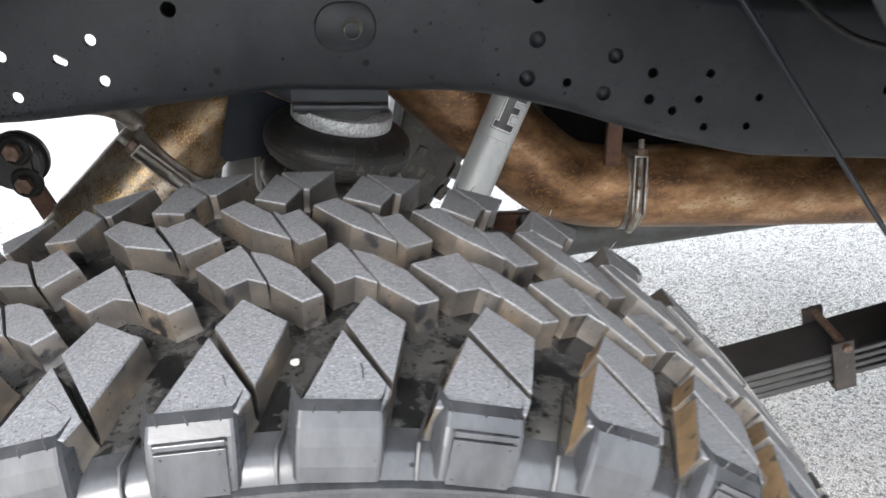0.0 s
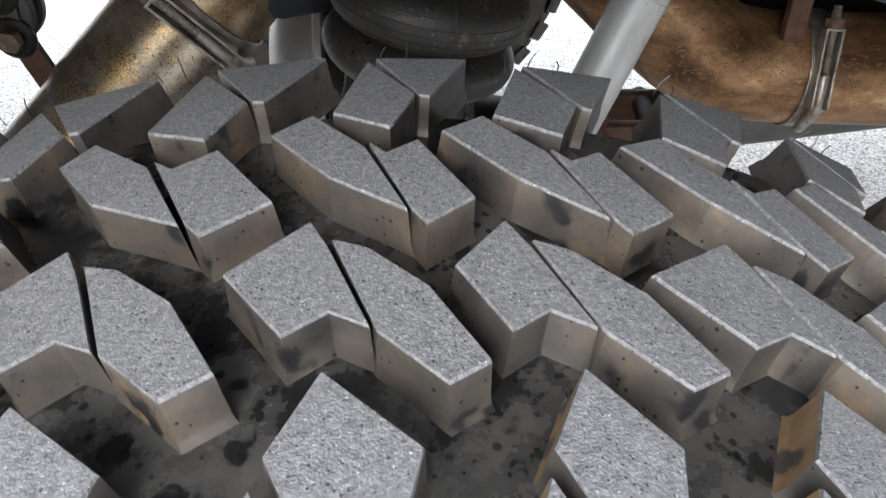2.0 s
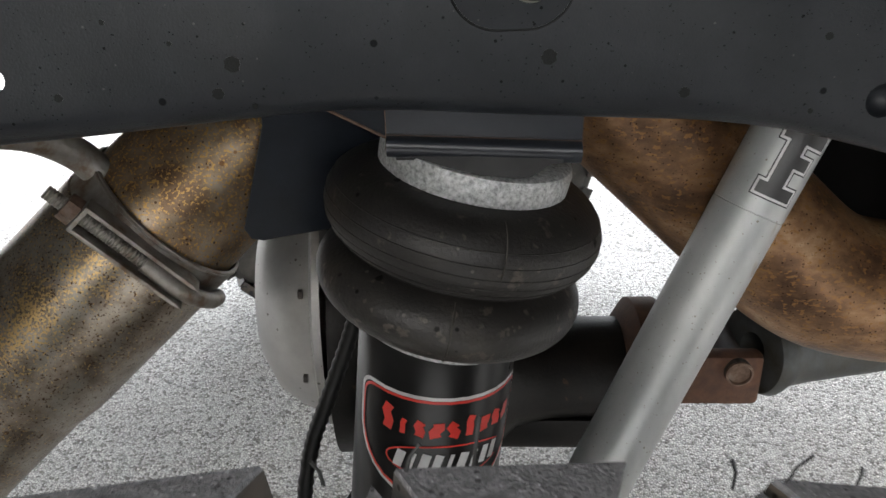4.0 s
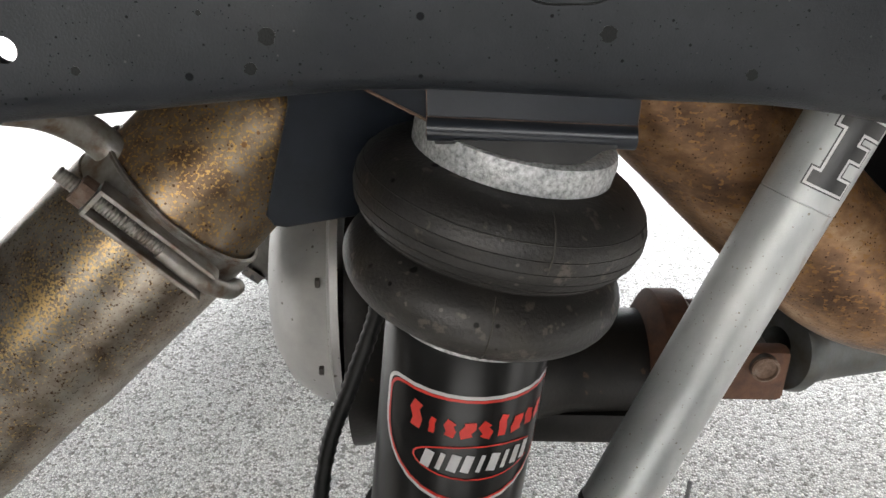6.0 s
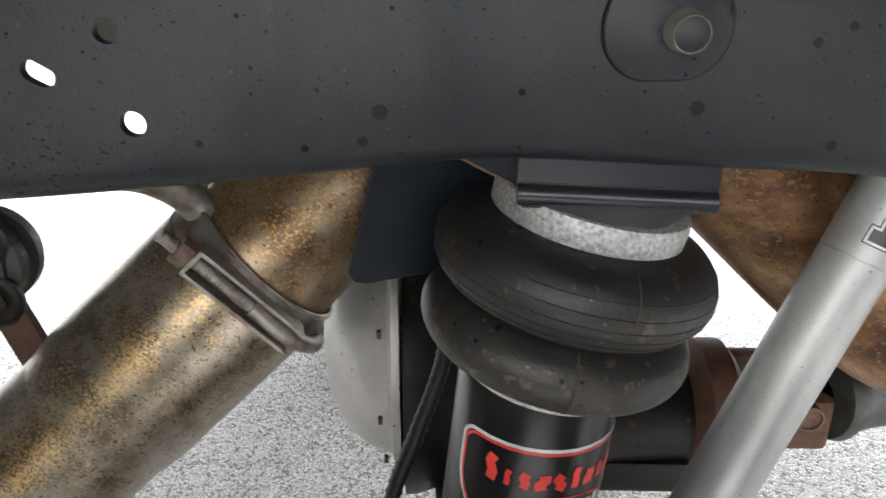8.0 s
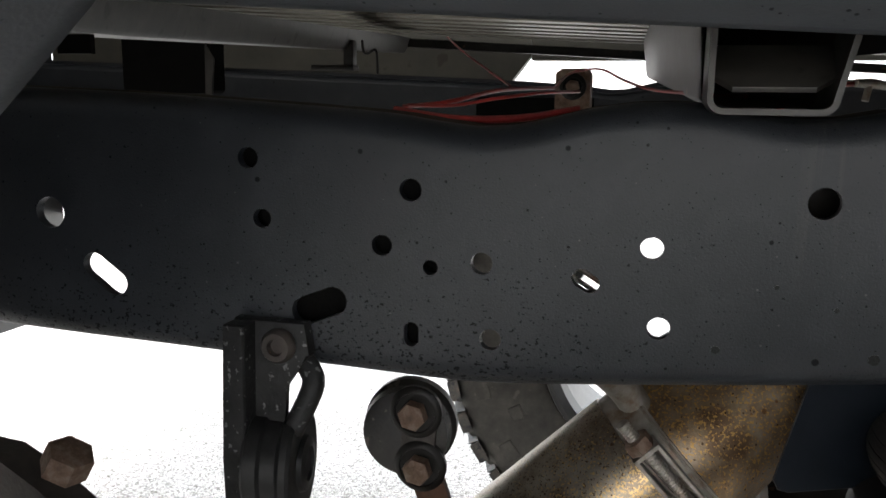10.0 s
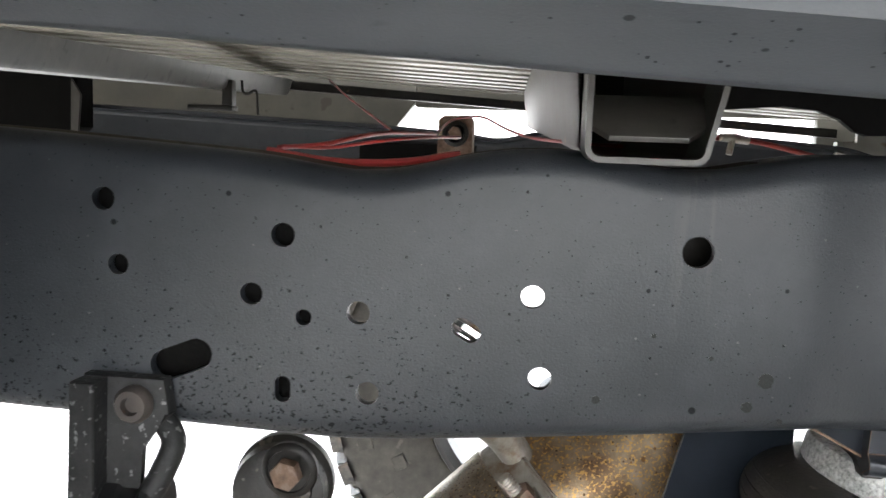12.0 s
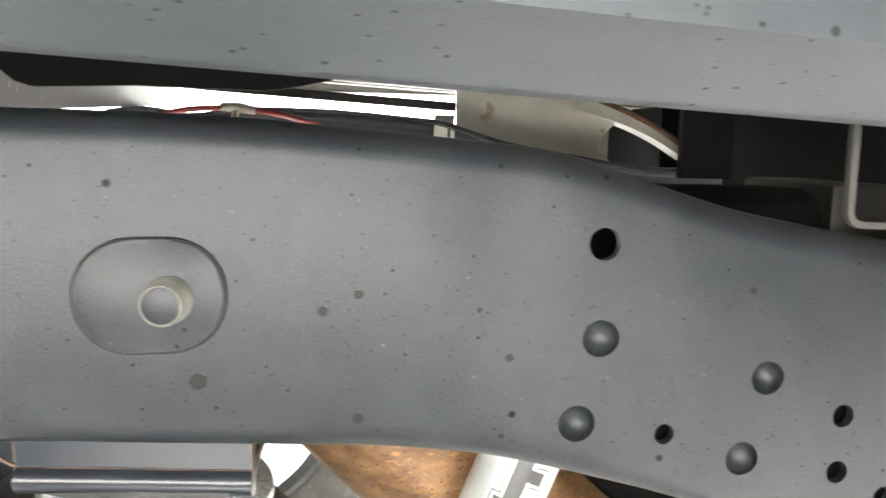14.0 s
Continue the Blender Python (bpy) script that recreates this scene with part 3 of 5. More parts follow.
bm = bmesh.new()
lathe(bm, (-0.020, rail_face(-0.02) - 0.002, 0.936), (0, -1, 0), [(0.0086, 0.0150), (0.0080, 0.0153), (0.0, 0.0153)], 24)
part("stud_end", bm, RAIL, stud, "stud end kept darker than the lit side")
for x, z, r in ((-0.008, 0.896, 0.0042), (0.067, 0.875, 0.003), (0.067, 0.937, 0.0025), (0.050, 0.929, 0.0027), (0.143, 0.903, 0.0022), (0.140, 0.862, 0.0016), (0.275, 0.936, 0.002),
                (-0.171, 0.899, 0.0042), (-0.180, 0.884, 0.003), (-0.162, 0.877, 0.0015), (-0.261, 0.884, 0.0022), (-0.201, 0.910, 0.0013), (-0.232, 0.921, 0.0013), (0.127, 0.928, 0.0015)):
    bm = bmesh.new()
    blob = [(r * (1 + 0.18 * math.sin(3 * k + 90 * x)) * math.cos(2 * math.pi * k / 14), r * math.sin(2 * math.pi * k / 14)) for k in range(14)]
    prism(bm, blob, lambda a, b, k: Vector((x + a, rail_face(x + a) + 0.0002 - k, z + b)), 0.0005)
    part("tar_spot", bm, TAR, rail, "small dark tar spot")
bm = bmesh.new()
rows = []
for k in range(61):
    x = -1.5 + 0.022 * k
    ragged = 0.003 * noise.noise(Vector((x * 60, 0, 0)))
    rows.append([bm.verts.new((x, rail_face(x) + dy, rail_top(x) + dz)) for dy, dz in ((0.0165 + ragged, 0.0001), (0.024, 0.0007), (0.052, 0.0007), (0.0615, 0.0001))])
for p, q in zip(rows, rows[1:]):
    for i in range(3):
        bm.faces.new((p[i], q[i], q[i + 1], p[i + 1]))
part("dust_film", bm, DUST, rail, "brown dust lying on the top flange")
far_rail = copy_thing(rail, Matrix.Translation((0.02, 1.86, 0.90)) @ Matrix.Rotation(radians(4), 4, "Z") @ Matrix.Scale(-1, 4, (0, 1, 0)))
tagged(far_rail, "dark steel frame rail on the far side")

# ---- tyre ----
TYRE_X, TYRE_Z, TYRE_R, LUG = -0.07, 0.397, 0.495, 0.019
ROUND = 2 * math.pi * TYRE_R * 1000
# arc of each row's blocks along the tread, in mm from the top; the pitch varies from block to block
ARCS = {"shoulder_lug": [-80.8, 1.7, 72.8, 146.3, 230], "centre_lug": [-84, -4.5, 59, 138.4, 217], "inner_lug": [-181, -93.5, -7.5, 59, 134, 214], "edge_lug": [-134, -56, 15.7, 83, 155, 230]}
# how much wider each of these blocks is behind and ahead of its tip
STRETCH = {"shoulder_lug": [(1.05, 1.17), (1, 1), (1, 0.8), (1.15, 1), (1.15, 1.05)], "centre_lug": [(1.15, 1.1), (1, 1), (0.72, 1.12), (1.35, 1.12), (1.2, 1.1)],
           "inner_lug": [(1.2, 1.2), (0.75, 1.3), (1, 1), (1.12, 1.1), (1.35, 1.18), (1.2, 1.15)], "edge_lug": [(1.2, 1.2), (1.1, 1.18), (1, 1), (1.25, 1.08), (1.2, 1.1), (1.2, 1.15)]}
for row in ARCS.values():
    gap = ROUND + row[0] - row[-1]
    row += [row[-1] + gap * k / (41 - len(row)) for k in range(1, 41 - len(row))]
# outlines round each block's tip: mm along the tread, mm across the tyre
LUGS = {
    "shoulder_lug": ([(0, 419.5), (26, 394), (11.3, 343), (-13, 394)], [(-15.4, 385.5), (9.3, 337), (4.2, 326), (-38.5, 326)]),
    "centre_lug": ([(-25.3, 460.6), (0, 483), (6, 470.1), (18.9, 435), (7.3, 441.7), (-5.6, 433)], [(7.2, 473.6), (18.3, 469), (36.6, 450.8), (51.9, 421.6), (39.8, 414), (21, 433.5)]),
    "inner_lug": ([(-15, 538), (0, 550.5), (20.5, 525.8), (34.6, 488), (7.7, 508)], [(22, 529), (27.9, 522), (40.1, 531), (58, 495.5), (40.6, 481), (36.2, 488.5)]),
    "edge_lug": ([(-15.3, 552), (-2, 601), (17.5, 567), (6.7, 540)], [(1.8, 605), (43, 607.5), (23.5, 565.5), (19.6, 566.5)]),
}


def crown(y):
    return TYRE_R - 0.005 * abs((y - 0.455) / 0.148) ** 4


def lug_mesh(outline, tan_side=False):
    """One tread block, standing at the top of the tyre; the wheel's axis is the local y axis."""
    pts = [(a / 1000, b / 1000) for a, b in outline]
    area = sum(p[0] * q[1] - q[0] * p[1] for p, q in zip(pts, pts[1:] + pts[:1]))
    if area < 0:
        pts.reverse()
    cx, cy = sum(p[0] for p in pts) / len(pts), sum(p[1] for p in pts) / len(pts)
    bm = bmesh.new()
    rings = []
    for grow, drop in ((1.20, LUG + 0.005), (1.13, LUG - 0.0008), (1.085, LUG - 0.0024), (1.055, LUG - 0.0052), (1.038, LUG - 0.0095), (1.006, 0.0013), (0.984, 0.0)):
        ring = []
        for x, y in pts:
            a, b = cx + (x - cx) * grow, cy + (y - cy) * grow
            r = crown(b) - drop
            ring.append(bm.verts.new((math.sin(a / TYRE_R) * r, b, math.cos(a / TYRE_R) * r)))
        rings.append(ring)
    n = len(pts)
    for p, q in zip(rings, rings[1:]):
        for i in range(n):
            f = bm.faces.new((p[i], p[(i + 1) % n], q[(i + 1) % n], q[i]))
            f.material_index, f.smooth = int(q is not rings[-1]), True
    level = {v: k for k, ring in enumerate(rings) for v in ring}
    for e in bm.edges:
        e.smooth = level[e.verts[0]] == level[e.verts[1]] < len(rings) - 1
    bm.faces.new(rings[-1])
    bmesh.ops.triangulate(bm, faces=[f for f in bm.faces if len(f.verts) > 4])
    bmesh.ops.recalc_face_normals(bm, faces=bm.faces)
    bm.normal_update()
    # Tan goes on the side faces that point backwards.
    if tan_side:
        for f in bm.faces:
            if f.material_index == 1 and f.normal.x < -0.7 and f.normal.y > 0.1:
                f.material_index = 2
    me = bpy.data.meshes.new("lug")
    bm.to_mesh(me)
    bm.free()
    for mat in (TREAD, RUBBER, TAN_FACE):
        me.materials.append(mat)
    return me


def side_block_mesh(raised):
    """The block on the sidewall below a shoulder lug."""
    bm = bmesh.new()
    levels = [(0.4938, 0.3285, 0.0210), (0.4915, 0.3225, 0.0215), (0.486, 0.3165, 0.0220), (0.478, 0.3120, 0.0220), (0.469, 0.3080, 0.0215), (0.4615, 0.3055, 0.0210), (0.4595, 0.3085, 0.021)]
    rows = []
    for r, y, w in levels:
        rows.append([bm.verts.new((-0.018 + s * w, yy, math.sqrt(r * r - (s * w) ** 2))) for s, yy in ((-1.12, y + 0.012), (-1.0, y + 0.0035), (-0.93, y + 0.0006), (-0.86, y), (0.86, y), (0.93, y + 0.0006), (1.0, y + 0.0035), (1.12, y + 0.012))])
    for p, q in zip(rows, rows[1:]):
        for i in range(7):
            bm.faces.new((p[i], p[i + 1], q[i + 1], q[i]))
    if raised:
        # framed plate with a bright bar above it and four small rivets
        face = lambda a, r, k: Vector((a, 0.3052 + (r - 0.4615) * 0.36 - k, r))
        prism(bm, [(-0.0345, 0.4845), (-0.0015, 0.4845), (-0.0015, 0.4875), (-0.0345, 0.4875)], lambda a, c, k: face(a, c, k), 0.0022, 0.0007)
        prism(bm, [(-0.0345, 0.4610), (-0.0015, 0.4610), (-0.0015, 0.4830), (-0.0345, 0.4830)], lambda a, c, k: face(a, c, k), 0.0016, 0.0004)
        for a in (-0.0315, -0.0045):
            for c in (0.4635, 0.4805):
                prism(bm, hexagon(0.0007), lambda u, v, k: face(a + u, c + v, k), 0.0024, 0.0002)
    bmesh.ops.recalc_face_normals(bm, faces=bm.faces)
    me = bpy.data.meshes.new("side_block")
    bm.to_mesh(me)
    bm.free()
    me.materials.append(SIDEWALL)
    return me


def make_tyre():
    tyre = thing("tyre", (TYRE_X, 0.465, TYRE_Z), "worn black mud-terrain truck tyre with chunky tread lugs", "tyre")
    base = crown(0.465) - LUG
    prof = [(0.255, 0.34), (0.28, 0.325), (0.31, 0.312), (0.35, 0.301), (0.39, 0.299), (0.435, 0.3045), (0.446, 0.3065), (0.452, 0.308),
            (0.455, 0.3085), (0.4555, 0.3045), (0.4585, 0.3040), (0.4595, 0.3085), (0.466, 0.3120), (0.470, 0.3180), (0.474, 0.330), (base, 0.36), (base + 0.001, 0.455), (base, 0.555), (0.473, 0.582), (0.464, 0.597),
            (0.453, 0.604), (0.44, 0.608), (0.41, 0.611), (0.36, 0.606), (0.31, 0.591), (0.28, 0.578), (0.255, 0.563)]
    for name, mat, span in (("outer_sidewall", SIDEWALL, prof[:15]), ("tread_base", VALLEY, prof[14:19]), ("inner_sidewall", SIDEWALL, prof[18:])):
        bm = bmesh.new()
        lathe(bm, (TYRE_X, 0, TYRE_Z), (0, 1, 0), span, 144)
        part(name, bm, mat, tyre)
    made = {}
    for name, shapes in LUGS.items():
        for i, s in enumerate(ARCS[name]):
            back, ahead = STRETCH[name][i] if i < len(STRETCH[name]) else (1.2, 1.1)
            tan_side = name == "shoulder_lug" and 2 <= i <= 6
            for k, shape in enumerate(shapes):
                key = name, k, back, ahead, tan_side
                if key not in made:
                    made[key] = lug_mesh([(a * (ahead if a > 0 else back), b) for a, b in shape], tan_side)
                ob = new(name, made[key])
                ob.parent = tyre
                ob.matrix_basis = Matrix.Translation((0, -0.465, 0)) @ Matrix.Rotation(s / 1000 / TYRE_R, 4, "Y")
    blocks = [side_block_mesh(False), side_block_mesh(True)]
    arcs = ARCS["shoulder_lug"]
    for i, s in enumerate(arcs):
        ob = new("side_block", blocks[i % 2])
        ob.parent = tyre
        ob.matrix_basis = Matrix.Translation((0, -0.465, 0)) @ Matrix.Rotation(s / 1000 / TYRE_R, 4, "Y")
    seam = [(0.4745, 0.3185), (0.468, 0.3118), (0.4605, 0.3075)]
    for i, s in enumerate(arcs):
        step = (arcs[(i + 1) % len(arcs)] - s) % ROUND
        a = (s + step / 2 - 14) / 1000 / TYRE_R
        bm = bmesh.new()
        sweep(bm, [(TYRE_X + math.sin(a + d) * r, y, TYRE_Z + math.cos(a + d) * r) for (r, y), d in zip([(0.4765, 0.378), (0.4765, 0.355), (0.4758, 0.334)] + seam, (0.046, 0.027, 0.010, 0.0, -0.001, -0.001))], 0.0011, 6)
        part("mould_seam", bm, BLACK, tyre)
    # rubber whiskers left by the mould
    rnd = random.Random(4)
    bm = bmesh.new()
    for s in arcs:
        for arc, y in ((4, 0.602), (15, 0.604), (27, 0.606), (-33, 0.322), (-17, 0.3215), (-1, 0.322), (-3, 0.345)):
            a = (s + arc + rnd.uniform(-3, 3)) / 1000 / TYRE_R
            r = crown(y) - 0.001
            p = Vector((TYRE_X + math.sin(a) * r, y, TYRE_Z + math.cos(a) * r))
            up = Vector((math.sin(a), 0, math.cos(a)))
            lean = Vector((rnd.uniform(-1, 1), rnd.uniform(-0.6, 0.6), 0)) * 0.5
            h = rnd.uniform(0.005, 0.010)
            sweep(bm, [p, p + up * h * 0.6 + lean * h * 0.3, p + up * h + lean * h], 0.00035, 4)
    tagged(part("mould_whisker", bm, BLACK, tyre, "thin mould whiskers"), kind="stuff")
    return tyre


near_tyre = make_tyre()
far_tyre = copy_thing(near_tyre, pose(-0.25, 2.235, 0.510, 0, 20, 184.9))
bm = bmesh.new()
bmesh.ops.create_icosphere(bm, subdivisions=2, radius=1)
for v in bm.verts:
    n = 1 + 0.25 * noise.noise(v.co * 1.7)
    v.co = Vector((-0.031 + v.co.x * 0.0028 * n, 0.372 + v.co.y * 0.0022 * n, 0.8735 + v.co.z * 0.0021 * n))
solo("pebble", bm, CREAM, "small pale pebble lying in a tread groove", "pebble")
near_tyre.matrix_basis = pose(-0.0716, 0.4834, 0.3975, 2.8, 0, 4.9)
tagged(far_tyre, "dirty mud-terrain tyre on the far end of the axle")


def local_part(name, bm, mat, parent, turn=0.0):
    bmesh.ops.recalc_face_normals(bm, faces=bm.faces)
    me = bpy.data.meshes.new(name)
    bm.to_mesh(me)
    bm.free()
    me.materials.append(mat)
    ob = new(name, me)
    ob.parent = parent
    ob.matrix_basis = Matrix.Rotation(turn, 4, "Y")
    return ob


def wall_block(levels):
    """A block of the far tyre's inner shoulder, at the top of the wheel."""
    bm = bmesh.new()
    rows = []
    for r, y, w in levels:
        rows.append([bm.verts.new((s * w, y - d, math.sqrt(r * r - (s * w) ** 2))) for s, d in ((-1.1, 0.012), (-1.0, 0.003), (-0.9, 0.0), (0.9, 0.0), (1.0, 0.003), (1.1, 0.012))])
    for p, q in zip(rows, rows[1:]):
        for i in range(5):
            bm.faces.new((p[i], p[i + 1], q[i + 1], q[i]))
    return bm


LONG = [(0.487, 0.109, 0.028), (0.482, 0.117, 0.028), (0.465, 0.130, 0.027), (0.445, 0.140, 0.026), (0.424, 0.146, 0.025), (0.400, 0.148, 0.024), (0.396, 0.138, 0.024)]
SHORT = [(0.487, 0.109, 0.024), (0.482, 0.117, 0.024), (0.465, 0.130, 0.023), (0.450, 0.137, 0.022), (0.432, 0.143, 0.021), (0.428, 0.133, 0.021)]
for k in range(34):
    local_part("inner_side_block", wall_block(SHORT if k % 2 else LONG), DUSTRUBBER, far_tyre, 2 * math.pi * k / 34)
for k in range(20):
    if k % 5 != 4:
        bm = bmesh.new()
        box(bm, (-0.016, 0.134, 0.345), (0.016, 0.1435, 0.373), 0.002)
        local_part("letter_bar", bm, DUSTRUBBER, far_tyre, 2 * math.pi * (k + 0.3) / 20)
bm = bmesh.new()
lathe(bm, (0, 0, 0), (0, 1, 0), [(0.267, 0.114), (0.277, 0.122), (0.275, 0.128), (0.265, 0.129), (0.249, 0.116), (0.241, 0.08), (0.239, -0.12)], 96)
local_part("rim", bm, BLACK, far_tyre)
for ob in far_tyre.children:
    if ob.name.startswith("inner_sidewall"):
        ob.material_slots[0].link = "OBJECT"
        ob.material_slots[0].material = DUSTRUBBER

# ---- air spring ----
bag_axis = Vector((0.065, 0.0, 0.30)).normalized()
bag_base = Vector((-0.107, 1.0, 0.533))


spring = thing("air_spring", bag_base, "black double-bellows rubber air helper spring with a printed canister", "air spring")
bm = bmesh.new()
prof = [(0.05, 0.172)]
for c, rr, big in ((0.1980, 0.034, 0.0605), (0.2490, 0.034, 0.062)):
    prof += [(big + rr * math.cos(radians(a)), c + rr * (0.86 if c > 0.2 else 0.74) * math.sin(radians(a))) for a in range(-80, 81, 10)]
prof.append((0.05, 0.280))
lathe(bm, bag_base, bag_axis, prof, 64)
bellows = part("bellows", bm, BELLOWS, spring, "dusty black rubber bellows")
for c, turn in ((0.2490, 0.25), (0.1980, 0.02)):
    bm = bmesh.new()
    front = Vector((math.sin(turn), -math.cos(turn), 0))
    sweep(bm, [bag_base + bag_axis * (c + (0.0294 if c > 0.2 else 0.0252) * math.sin(radians(a))) + front * ((0.0622 if c > 0.2 else 0.0607) + 0.0342 * math.cos(radians(a))) for a in range(-62, 63, 8)], 0.0006, 6)
    part("moulding_seam", bm, DUSTRUBBER, bellows, "pale worn mould seam")
for a in (-48, -34, -20, -6, 10, 28):
    bm = bmesh.new()
    n = 64
    d, u, v = frame_for(bag_axis)
    o = bag_base + bag_axis * (0.2490 + 0.0294 * math.sin(radians(a)))
    ring_r = 0.0619 + 0.034 * math.cos(radians(a))
    sweep(bm, [o + (u * math.cos(2 * math.pi * k / n) + v * math.sin(2 * math.pi * k / n)) * ring_r for k in range(n + 1)], 0.00045, 5, False)
    part("moulding_ring", bm, BELLOWS, bellows)
bm = bmesh.new()
lathe(bm, bag_base, bag_axis, [(0.0, 0.276), (0.060, 0.276), (0.0645, 0.279), (0.065, 0.291), (0.0635, 0.296), (0.060, 0.298), (0.0, 0.298)], 56)
part("top_plate", bm, ZINC, spring, "crinkled galvanised bead plate")
bm = bmesh.new()
lathe(bm, bag_base, bag_axis, [(0.04, 0.180), (0.0625, 0.177), (0.0632, 0.169), (0.0615, 0.163), (0.04, 0.163)], 56)
part("lower_plate", bm, ZINC, spring, "galvanised lower bead plate")
can_axis = Vector((0.030, 0.0, 0.30)).normalized()
can_base = bag_base + bag_axis * 0.164 - can_axis * 0.164
bm = bmesh.new()
lathe(bm, can_base, can_axis, [(0.0, -0.05), (0.065, -0.05), (0.065, -0.03), (0.0583, -0.028), (0.0583, 0.160), (0.056, 0.164), (0.0, 0.164)], 64)
can = part("canister", bm, CANISTER, spring, "gloss black canister with a red and white label")


def on_can(a, h, k, r=0.0585):
    """A place on the canister: a metres round from its front, h above its base."""
    t = a / r + 0.22
    f = Vector((math.sin(t), -math.cos(t), 0))
    f = (f - can_axis * f.dot(can_axis)).normalized()
    return can_base + can_axis * h + f * (r + k)


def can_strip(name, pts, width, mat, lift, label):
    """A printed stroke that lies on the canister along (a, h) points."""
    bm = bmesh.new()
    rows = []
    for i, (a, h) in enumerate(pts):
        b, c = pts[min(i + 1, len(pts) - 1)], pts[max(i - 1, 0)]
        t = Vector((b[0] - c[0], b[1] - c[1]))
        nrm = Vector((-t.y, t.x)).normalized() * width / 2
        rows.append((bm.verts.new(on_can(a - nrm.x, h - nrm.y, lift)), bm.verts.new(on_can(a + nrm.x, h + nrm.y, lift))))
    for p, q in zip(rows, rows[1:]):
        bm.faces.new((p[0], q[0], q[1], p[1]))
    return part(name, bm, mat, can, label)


def badge_outline(w, top, low):
    left = [(-w, top - 0.012 - k * 0.004) for k in range(0, 6)]
    arc = [(-w * math.cos(radians(a)), top - 0.032 - (top - 0.032 - low) * math.sin(radians(a))) for a in range(0, 181, 10)]
    right = [(w, top - 0.012 - k * 0.004) for k in range(5, -1, -1)]
    head = [(w - 0.012 * (1 - math.cos(radians(a))), top - 0.012 * (1 - math.sin(radians(a)))) for a in range(0, 91, 15)]
    crest = [(w - 0.012 - (2 * w - 0.024) * k / 10, top) for k in range(1, 11)]
    lead = [(-w + 0.012 * (1 - math.sin(radians(a))), top - 0.012 * (1 - math.cos(radians(a)))) for a in range(0, 91, 15)]
    return left + arc[1:-1] + right + head + crest + lead


can_strip("label_border", badge_outline(0.0725, 0.131, 0.040), 0.0028, LABEL_WHITE, 0.0004, "white label border")
can_strip("label_border", badge_outline(0.0698, 0.1282, 0.0428), 0.0022, LABEL_RED, 0.0005, "red label border")
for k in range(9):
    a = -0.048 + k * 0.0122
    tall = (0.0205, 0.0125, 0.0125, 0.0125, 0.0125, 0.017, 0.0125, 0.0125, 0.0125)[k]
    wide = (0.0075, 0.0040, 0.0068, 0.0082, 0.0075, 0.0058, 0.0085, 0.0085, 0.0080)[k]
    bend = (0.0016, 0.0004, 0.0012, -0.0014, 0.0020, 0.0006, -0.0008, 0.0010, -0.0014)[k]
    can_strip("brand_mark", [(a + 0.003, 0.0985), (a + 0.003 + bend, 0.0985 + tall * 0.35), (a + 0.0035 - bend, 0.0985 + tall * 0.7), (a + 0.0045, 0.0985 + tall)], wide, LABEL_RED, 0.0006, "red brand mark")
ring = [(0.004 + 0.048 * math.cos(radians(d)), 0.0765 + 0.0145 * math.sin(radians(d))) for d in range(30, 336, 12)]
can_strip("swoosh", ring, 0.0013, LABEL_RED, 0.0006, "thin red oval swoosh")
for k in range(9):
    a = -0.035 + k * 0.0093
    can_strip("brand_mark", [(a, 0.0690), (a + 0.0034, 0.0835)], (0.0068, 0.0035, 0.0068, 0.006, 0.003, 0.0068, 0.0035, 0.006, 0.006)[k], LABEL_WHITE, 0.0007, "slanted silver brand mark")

bracket = thing("air_spring_bracket", (-0.04, 0.95, 0.85), "black folded steel upper bracket of the air spring", "bracket")
bm = bmesh.new()
prism(bm, [(0.935, 0.872), (0.937, 0.8495), (0.9385, 0.8482), (0.9355, 0.8477), (0.9333, 0.8462), (0.9320, 0.8440)] + [(0.9318 + 0.0085 * (1 - math.cos(radians(a))), 0.8430 - 0.0085 * math.sin(radians(a))) for a in range(10, 91, 16)] + [(0.95, 0.838), (0.95, 0.872)],
      lambda a, b, k: Vector((-0.0985 + k, a, b - 0.04 * k + 0.0005)), 0.113)
part("front_flange", bm, BRACKET, bracket, smooth=True, angle=30)
bm = bmesh.new()
prism(bm, [(-0.148, 0.870), (-0.085, 0.870), (-0.085, 0.846), (-0.098, 0.8445)], lambda a, b, k: Vector((a, 0.946 + k, b)), 0.004)
gusset = part("gusset", bm, BLUEBLACK, bracket, "rust-edged side gusset")
bm = bmesh.new()
sweep(bm, [(-0.148, 0.9455, 0.8695), (-0.098, 0.9455, 0.8440), (-0.0965, 0.9455, 0.840)], 0.0009, 6)
part("worn_edge", bm, RUSTBOLT, gusset, "rusty worn edge")
for way in ([(-0.0986, 0.9347, 0.872), (-0.0986, 0.9367, 0.850), (-0.0986, 0.9320, 0.842), (-0.0986, 0.9420, 0.8355)], [(0.0146, 0.9347, 0.8675), (0.0146, 0.9367, 0.8455), (0.0146, 0.9320, 0.8375), (0.0146, 0.9420, 0.8310)],
            [(-0.0986, 0.9380, 0.8487), (-0.04, 0.9380, 0.8465), (0.0146, 0.9380, 0.8442)]):
    bm = bmesh.new()
    sweep(bm, way, 0.0003, 6)
    part("worn_edge", bm, RUSTBOLT, bracket, "thin rusty edge")
bm = bmesh.new()
prism(bm, [(-0.085, 0.8375), (-0.062, 0.8300), (-0.045, 0.8255), (-0.022, 0.8235), (-0.014, 0.8245), (-0.004, 0.8315), (0.004, 0.8330), (0.004, 0.8365)], lambda a, b, k: Vector((a, 0.9330 + k, b)), 0.0025, 0.0005)
